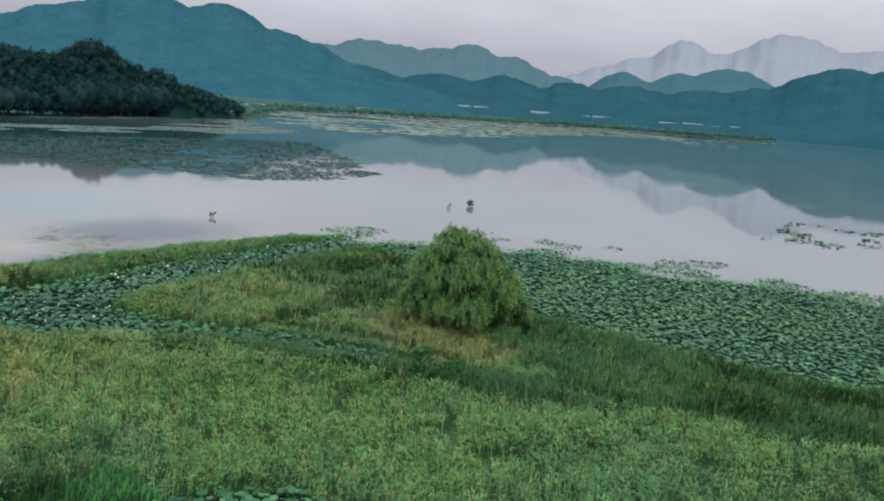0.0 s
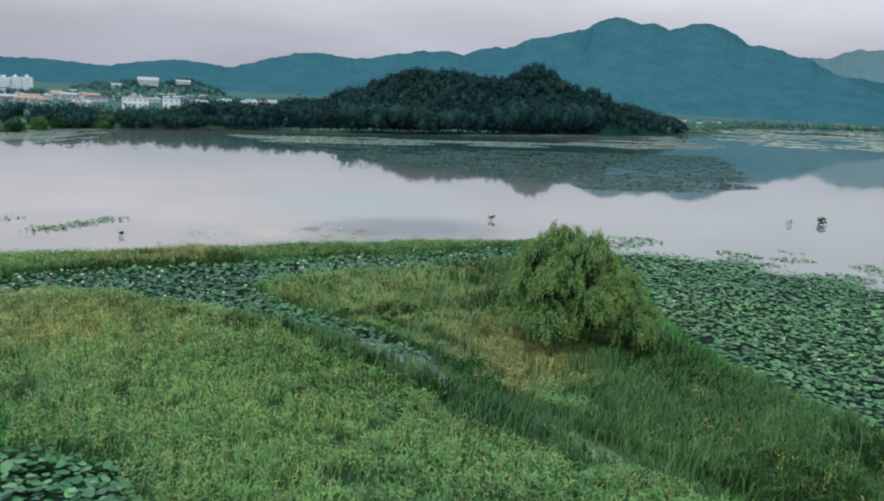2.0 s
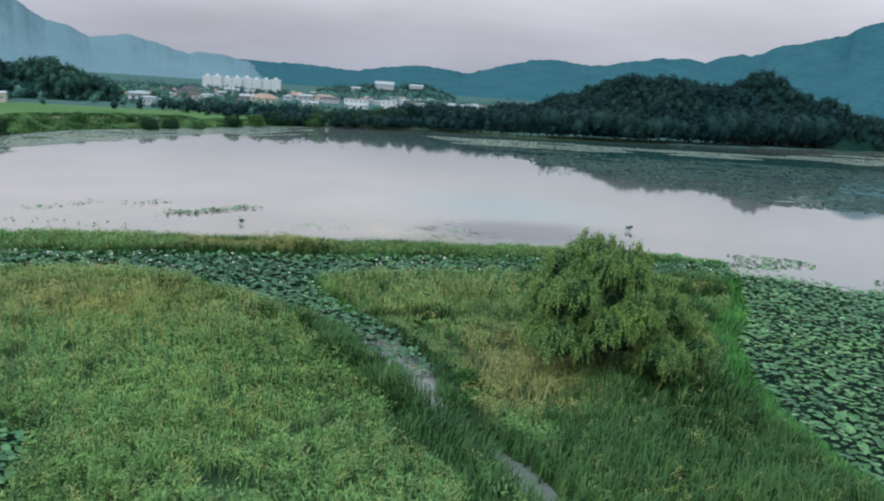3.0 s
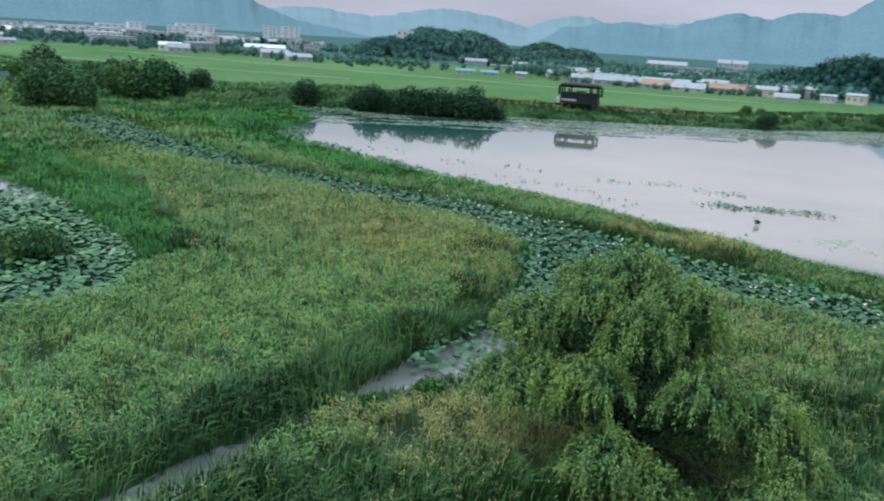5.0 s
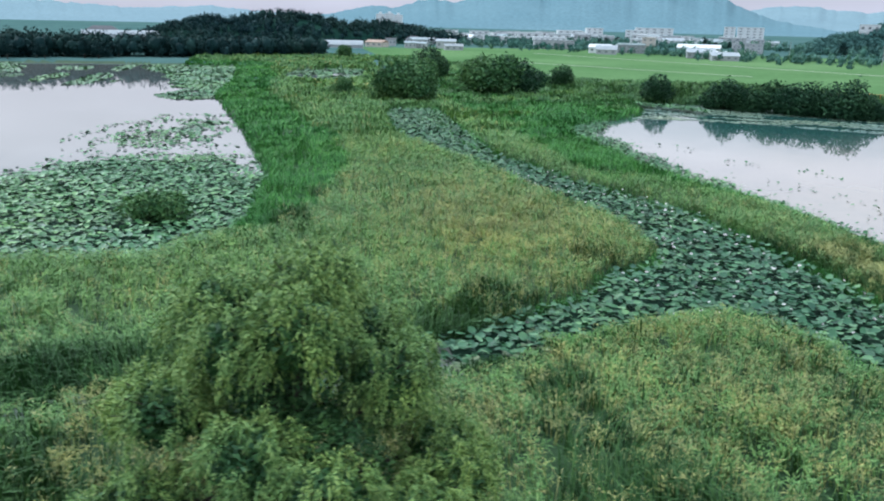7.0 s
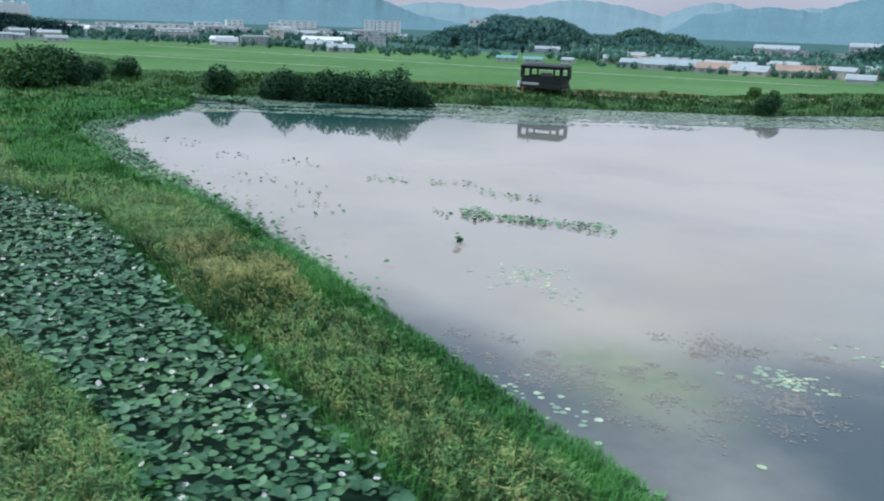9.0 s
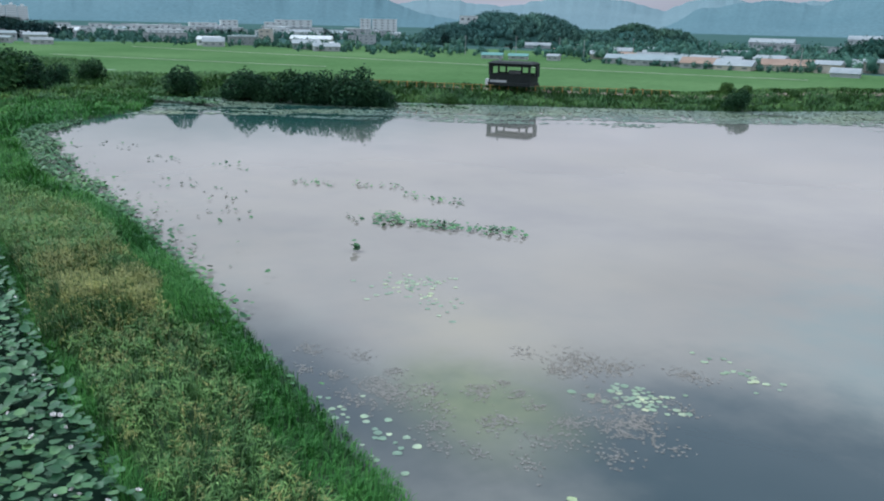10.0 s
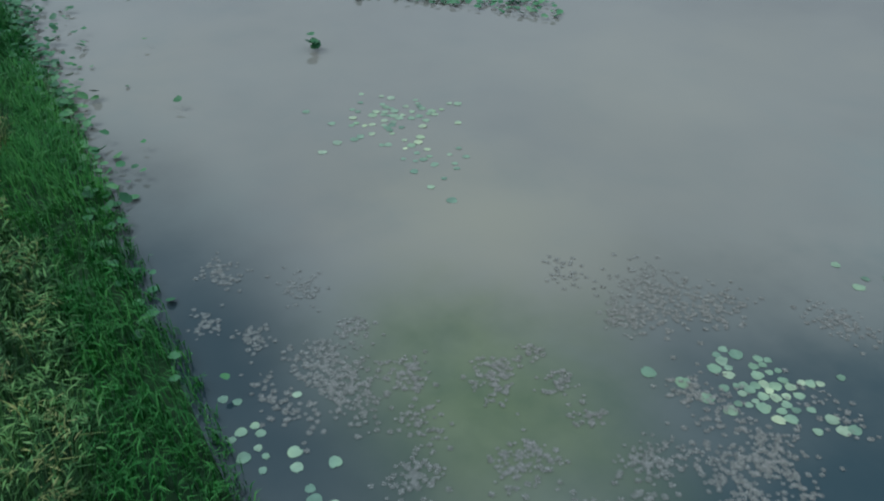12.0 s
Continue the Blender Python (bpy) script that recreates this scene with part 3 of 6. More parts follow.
def forest(name, label, x, y, z, high, rng, mat, each=46, size=1.0, wide=0.36):
    """Many distant trees whose crowns run together."""
    count = len(x)
    k = np.repeat(np.arange(count), each)
    way = rng.normal(size=(len(k), 3))
    way /= np.linalg.norm(way, axis=1)[:, None]
    r = np.stack([high * wide, high * wide, high * 0.46], 1)[k]
    at = np.stack([x, y, z + high * 0.52], 1)[k] + way * r * rng.uniform(0.55, 1.0, len(k))[:, None]
    u, v = rng.normal(size=(2, len(k), 3))
    s = (size * rng.uniform(0.6, 1.4, len(k)))[:, None]
    u, v = u / np.linalg.norm(u, axis=1)[:, None] * s, v / np.linalg.norm(v, axis=1)[:, None] * s
    co = np.stack([at - u, at + u * 0.9 + v * 0.5, at + v], 1).reshape(-1, 3)
    co[:, 2] = np.maximum(co[:, 2], np.repeat(z[k], 3) + 0.05)
    a = np.arange(6) * np.pi / 3
    ball = np.concatenate([[(0, 0, 1)], np.stack([0.85 * np.cos(a), 0.85 * np.sin(a), 0 * a + 0.45], 1), np.stack([np.cos(a + 0.5), np.sin(a + 0.5), 0 * a - 0.4], 1), np.stack([0.5 * np.cos(a), 0.5 * np.sin(a), 0 * a - 1.0], 1)])
    g, h = np.arange(6), (np.arange(6) + 1) % 6
    faces = np.concatenate([np.stack([0 * g, g + 1, h + 1], 1)] + [np.concatenate([np.stack([g + b, g + b + 6, h + b], 1), np.stack([h + b, g + b + 6, h + b + 6], 1)]) for b in (1, 7)])
    core = ball[None] * (np.stack([high * wide, high * wide, high * 0.46], 1) * 0.58)[:, None] * rng.uniform(0.75, 1.25, (count, len(ball), 1)) + np.stack([x, y, z + high * 0.5], 1)[:, None]
    co, tri = joined([(co, np.arange(len(co)).reshape(-1, 3)), (core.reshape(-1, 3), (faces[None] + (np.arange(count) * len(ball))[:, None, None]).reshape(-1, 3))])
    return tagged(new(name, tri_mesh(name, co, tri, mat)), label, "trees", kind="stuff")


def hill(name, label, lobes, mat, trees, tree_high, leafmat, seed, leaf=1.2, each=40):
    """A low hill of some domes (plan place, radii, height), with woods on it."""
    rng = np.random.default_rng(seed)
    lobes = np.array(lobes, float)
    x0, x1 = (lobes[:, 0] - lobes[:, 2]).min() * S, (lobes[:, 0] + lobes[:, 2]).max() * S
    y0, y1 = (lobes[:, 1] - lobes[:, 3]).min() * S, (lobes[:, 1] + lobes[:, 3]).max() * S

    def height(x, y):
        h = np.zeros(np.shape(x)) - 1.5
        for px, py, rx, ry, top in lobes:
            q = np.clip(1 - ((x - px * S) / (rx * S)) ** 2 - ((y - py * S) / (ry * S)) ** 2, 0, None)
            h = np.maximum(h, top * q ** 0.8 - 0.5)
        return h * (0.86 + 0.28 * vnoise(x, y, 22, seed))

    gx, gy = np.linspace(x0, x1, 60), np.linspace(y0, y1, 60)
    X, Y = np.meshgrid(gx, gy)
    a = (np.arange(59)[:, None] * 60 + np.arange(59)[None]).ravel()
    tri = np.concatenate([np.stack([a, a + 1, a + 61], 1), np.stack([a, a + 61, a + 60], 1)])
    tagged(new(name, tri_mesh(name, np.stack([X, Y, height(X, Y)], -1).reshape(-1, 3), tri, mat)), label, "hill", kind="structure")
    x, y = rng.uniform(x0, x1, trees * 3), rng.uniform(y0, y1, trees * 3)
    z = height(x, y)
    keep = np.flatnonzero(z > 0.3)[:trees]
    h = tree_high * rng.uniform(0.6, 1.25, len(keep)) * (0.75 + 0.5 * vnoise(x[keep], y[keep], 30, seed + 1))
    forest(name + "_wood", "dense dark green woodland over the hill", x[keep], y[keep], z[keep], h, rng, leafmat, each, leaf)


hill("hill_north_east", "dark wooded hill rising from the lake shore", [(141, 352, 26, 40, 30), (160, 345, 36, 46, 30), (177, 336, 32, 42, 31), (192, 328, 21, 30, 37), (205, 319, 17, 22, 26), (214, 312, 12, 15, 23), (240, 326, 24, 20, 17), (262, 342, 28, 20, 11), (290, 362, 26, 16, 6), (118, 340, 24, 38, 19), (95, 322, 30, 32, 11), (62, 298, 34, 24, 6)], NEAR_HILL, 2600, 8.0, WOOD, 41, 0.85, 44)
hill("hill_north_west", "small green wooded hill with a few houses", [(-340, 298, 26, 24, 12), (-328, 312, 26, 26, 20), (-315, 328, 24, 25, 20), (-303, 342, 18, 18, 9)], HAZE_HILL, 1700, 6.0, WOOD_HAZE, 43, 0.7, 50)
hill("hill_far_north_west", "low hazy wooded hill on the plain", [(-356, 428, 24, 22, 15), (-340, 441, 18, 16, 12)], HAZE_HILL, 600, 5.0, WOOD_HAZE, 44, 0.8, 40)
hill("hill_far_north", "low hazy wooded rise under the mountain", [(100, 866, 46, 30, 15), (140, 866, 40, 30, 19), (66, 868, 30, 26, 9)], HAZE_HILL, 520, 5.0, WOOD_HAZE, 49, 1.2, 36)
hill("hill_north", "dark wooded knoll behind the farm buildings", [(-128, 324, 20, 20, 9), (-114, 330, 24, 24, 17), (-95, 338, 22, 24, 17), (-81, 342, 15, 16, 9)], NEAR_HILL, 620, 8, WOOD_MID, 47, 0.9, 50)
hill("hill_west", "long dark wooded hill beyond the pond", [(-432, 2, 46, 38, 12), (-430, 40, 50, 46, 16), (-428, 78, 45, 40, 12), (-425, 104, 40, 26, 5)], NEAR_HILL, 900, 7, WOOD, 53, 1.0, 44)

rng = np.random.default_rng(60)

# ---- shrubs and trees round the marsh ----
def place(ob, x, y, turn, size=1.0, z=None):
    """Sets a thing down at a place of the plan."""
    wx, wy = x * S, y * S
    wz = float(ground_height(np.array([wx]), np.array([wy]))[0]) if z is None else z
    return pose(wx, wy, wz - 0.05, 0, 0, turn) @ Matrix.Scale(size, 4)


def scatter_shrubs(kinds, rows):
    for k, (which, x, y, size) in enumerate(rows):
        base, used = kinds[which]
        m = place(base, x, y, (k * 77) % 360, size)
        if not used:
            base.matrix_basis = m
            kinds[which][1] = True
        else:
            copy_thing(base, m)


dark = [[tagged(shrub("willow_shrub", "dense dark green shrub at the water's edge", 8.0, 7.0, 70 + k, SHRUB, 3600), group="shrubs round the lake"), False] for k in range(3)]
olive = [[tagged(shrub("marsh_shrub", "rounded olive green shrub in the marsh", 8.0, 6.5, 80 + k, SHRUB_OLIVE, 3600), group="shrubs round the lake"), False] for k in range(2)]
scatter_shrubs(dark, [
    (0, -111, 97.5, 1.05), (1, -103, 107.4, 0.91), (2, -102, 104.2, 1.17), (0, -100.2, 106.8, 0.91), (1, -98, 108.2, 1.22), (2, -95.6, 111.4, 1.01), (0, -93.8, 112.6, 1.17), (1, -91.6, 115.2, 1.07), (2, -89.4, 116.4, 1.14), (0, -87.6, 118.8, 0.94), (1, -86, 120.2, 0.73), (2, -103.4, 106.5, 0.81), (0, -96.8, 112.2, 0.77), (1, -62, 168, 0.85),
    (2, -40, 205, 0.7), (0, -36, 212, 0.7), (1, -22, 231, 1.0), (2, -11, 250, 0.85), (0, 2, 261, 1.1), (1, -4, 256, 0.7), (2, -121, 76, 1.25), (0, -126, 73, 1.1), (1, -133, 88, 1.0),
    (2, -150, 66, 1.2), (1, 8, 265, 1.2), (0, 14, 267, 1.0), (2, 22, 271, 1.2), (0, 29, 274, 1.3), (1, -130, 82, 0.9), (2, -136, 75, 1.0)])
scatter_shrubs(olive, [
    (0, -106.5, 56.5, 1.4), (1, -109.5, 52.8, 1.2), (0, -110, 55.4, 1.1), (1, -117.5, 46.4, 0.6), (0, -118.5, 71.6, 1.2), (1, -122.5, 70, 1.15), (1, -16, 241, 0.8), (0, -138, 62, 0.9), (1, 0, 255, 0.9), (0, -134, 72, 0.8),
    (1, -143, 60, 0.8), (0, -150, 75, 0.7), (1, -236, 54, 0.8), (0, -86, 131.5, 0.35), (1, -30, 217, 0.5), (0, -8, 252, 0.6), (1, -71, 176, 0.4), (0, -69.5, 179, 0.25), (1, -64, 184, 0.3), (0, -59, 190, 0.28), (1, -78, 162, 0.25), (0, -54, 199, 0.45), (1, -49, 205, 0.3), (0, -45, 211, 0.35), (1, -96, 128, 0.25)])
bush = shrub("pond_bush", "spiky dark green bush standing among lotus leaves", 6.0, 3.2, 91, SHRUB_OLIVE, 2600)
bush.matrix_basis = pose(-31.6 * S, 29.8 * S, 0.0)


bank = [[tagged(shrub("bank_shrub", "low dark green leafy bush on the ditch bank", 3.4, 2.3, 94 + k, BANK_LEAF, 2400), group="bushes along the ditch"), False] for k in range(2)]
scatter_shrubs(bank, [(0, -4.3, 36.2, 0.6), (1, -4.6, 33.6, 0.55), (0, -3.6, 30.4, 0.62), (1, -2.6, 27.2, 0.8), (0, -1.9, 24.6, 0.7), (1, -1.0, 21.0, 0.7)])


def tree(name, label, high, seed, mat, leaves=1000):
    rng = np.random.default_rng(seed)
    root = tagged(new(name), label, "tree", "trees along the far shore")
    wide = high * 0.6
    limbs = [tube([(0, 0, -0.5), (0.1, 0, high * 0.3), (0.2, 0.1, high * 0.6)], (high * 0.028, high * 0.022, high * 0.01), 7)]
    for k in range(5):
        a = 1.3 * k
        limbs.append(tube([(0.1, 0, high * (0.22 + 0.05 * k)), (wide * 0.25 * math.cos(a), wide * 0.25 * math.sin(a), high * (0.42 + 0.06 * k))], (high * 0.012, high * 0.005), 5))
    part("trunk", tri_mesh("trunk", *joined(limbs), BARK), None, root)
    at, size = [(0, 0, high * 0.6)], [(wide * 0.3, wide * 0.3, high * 0.34)]
    for k in range(9):
        a, r = 2 * math.pi * k / 9 + rng.uniform(-0.3, 0.3), wide * rng.uniform(0.12, 0.3)
        at.append((r * math.cos(a), r * math.sin(a), high * rng.uniform(0.25, 0.85)))
        size.append((wide * 0.2, wide * 0.2, high * 0.14))
    part("crown", tri_mesh("crown", *leaf_cloud(at, size, leaves, high * 0.042, rng), mat), None, root)
    return root


row = [[tree("shore_tree", "tall dark green tree on the lake shore", 16.0, 100 + k, WOOD), False] for k in range(4)]
rng = np.random.default_rng(7)
rows = []
for k in range(72):
    u = k / 71
    x = 34 + 186 * u
    y = np.interp(x, [34, 52, 69, 116, 160, 212, 220], [276, 262, 259, 271, 280, 299, 304]) + rng.uniform(0, 5)
    rows.append((k % 4, x, y, rng.uniform(0.75, 1.15) * (0.62 if u < 0.08 else 0.95 if u < 0.4 else 1.3)))
scatter_shrubs(row, rows)
rows = [(int(rng.integers(0, 4)), x + rng.uniform(-6, 6), y + rng.uniform(-2, 2), rng.uniform(0.5, 0.8)) for x, y in zip(np.linspace(-208, -246, 26), np.linspace(-48, 40, 26))]
rows += [(int(rng.integers(0, 4)), x, y, rng.uniform(0.5, 0.9)) for x, y in ((-388, 251), (-384, 256), (-392, 247), (-424, 206), (-430, 214), (-418, 200), (-426, 195), (-300, 262), (-310, 268), (-318, 275), (-250, 262), (-243, 270), (-352, 232), (-345, 225))]
scatter_shrubs(row, rows)

rng = np.random.default_rng(12)


def belt(name, label, ax, ay, bx, by, wide, count, high, mat, size=0.9, each=30):
    u = rng.uniform(0, 1, count)
    x, y = (ax + (bx - ax) * u + rng.normal(0, wide, count)) * S, (ay + (by - ay) * u + rng.normal(0, wide, count)) * S
    forest(name, label, x, y, np.full(count, 0.8), high * rng.uniform(0.5, 1.3, count), rng, mat, each, size)


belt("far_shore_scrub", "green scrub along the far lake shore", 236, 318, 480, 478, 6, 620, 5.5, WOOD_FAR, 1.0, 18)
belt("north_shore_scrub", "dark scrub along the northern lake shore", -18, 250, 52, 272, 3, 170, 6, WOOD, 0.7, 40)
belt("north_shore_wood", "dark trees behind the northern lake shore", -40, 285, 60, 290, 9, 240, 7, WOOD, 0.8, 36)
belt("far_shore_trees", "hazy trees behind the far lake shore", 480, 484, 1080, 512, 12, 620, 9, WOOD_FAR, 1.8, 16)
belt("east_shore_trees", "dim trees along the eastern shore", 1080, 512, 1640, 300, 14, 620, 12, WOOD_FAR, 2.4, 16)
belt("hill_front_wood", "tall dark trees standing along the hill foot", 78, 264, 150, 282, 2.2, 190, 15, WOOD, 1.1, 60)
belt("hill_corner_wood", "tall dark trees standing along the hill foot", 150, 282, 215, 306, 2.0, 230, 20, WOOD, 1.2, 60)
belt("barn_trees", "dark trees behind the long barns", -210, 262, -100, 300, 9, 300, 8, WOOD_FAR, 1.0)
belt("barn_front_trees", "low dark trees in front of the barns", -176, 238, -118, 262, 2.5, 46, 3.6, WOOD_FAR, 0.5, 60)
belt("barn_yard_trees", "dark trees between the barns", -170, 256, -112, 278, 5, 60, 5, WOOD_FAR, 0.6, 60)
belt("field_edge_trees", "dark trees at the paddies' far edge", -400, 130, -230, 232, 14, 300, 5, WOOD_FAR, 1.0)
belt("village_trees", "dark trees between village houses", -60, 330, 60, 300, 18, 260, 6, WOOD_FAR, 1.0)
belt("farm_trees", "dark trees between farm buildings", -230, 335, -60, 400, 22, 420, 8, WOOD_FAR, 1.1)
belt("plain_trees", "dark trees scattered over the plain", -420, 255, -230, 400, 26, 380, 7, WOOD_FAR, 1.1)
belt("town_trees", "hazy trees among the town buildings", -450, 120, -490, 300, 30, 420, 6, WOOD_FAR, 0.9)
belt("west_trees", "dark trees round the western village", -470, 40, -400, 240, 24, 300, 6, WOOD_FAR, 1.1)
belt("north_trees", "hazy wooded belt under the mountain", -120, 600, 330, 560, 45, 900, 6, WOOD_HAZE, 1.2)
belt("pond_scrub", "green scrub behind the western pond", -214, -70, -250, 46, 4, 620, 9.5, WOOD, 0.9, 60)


# ---- buildings ----
def house(name, label, x, y, wide, deep, high, turn, wall, roof, shape="gable", floors=1, openings=4, z=1.1):
    """A house or shed: walls, roof and windows, its front facing -y before it is turned."""
    root = tagged(new(name), label, "building")
    root.matrix_basis = pose(x * S, y * S, z, 0, 0, turn)
    part("wall", box_mesh(-wide / 2, wide / 2, -deep / 2, deep / 2, -2.0 if wide < 60 else -30.0, high), wall, root)
    bm = bmesh.new()
    if shape == "flat":
        block(bm, -wide / 2 - 0.2, wide / 2 + 0.2, -deep / 2 - 0.2, deep / 2 + 0.2, high + 0.003, high + 0.5)
    else:
        rise = {"gable": 0.2, "hip": 0.26, "arch": 0.32}[shape] * deep
        n = 2 if shape != "arch" else 8
        prof = [(-deep / 2 - 0.4 + (deep + 0.8) * i / n, rise * math.sin(math.pi * i / n)) for i in range(n + 1)]
        inset = deep * 0.4 if shape == "hip" else 0.0
        rings = []
        for sx in (-1, 1):
            rings.append([bm.verts.new((sx * (wide / 2 + 0.4 - inset * (zz / max(rise, 0.01))), yy, high + 0.003 + zz)) for yy, zz in prof])
        for i in range(n):
            bm.faces.new((rings[0][i], rings[1][i], rings[1][i + 1], rings[0][i + 1]))
        bm.faces.new(rings[0])
        bm.faces.new(rings[1][::-1])
        bm.faces.new((rings[0][0], rings[0][n], rings[1][n], rings[1][0]))
    part("roof", bm, roof, root)
    for f in range(floors):
        fh = high / floors
        for k in range(openings):
            cx = -wide / 2 + wide * (k + 0.5) / openings
            part("window", box_mesh(cx - wide / openings * 0.2, cx + wide / openings * 0.2, -deep / 2 - 0.06, -deep / 2 + 0.1, f * fh + fh * 0.4, f * fh + fh * 0.75), GLASS, root)
    return root


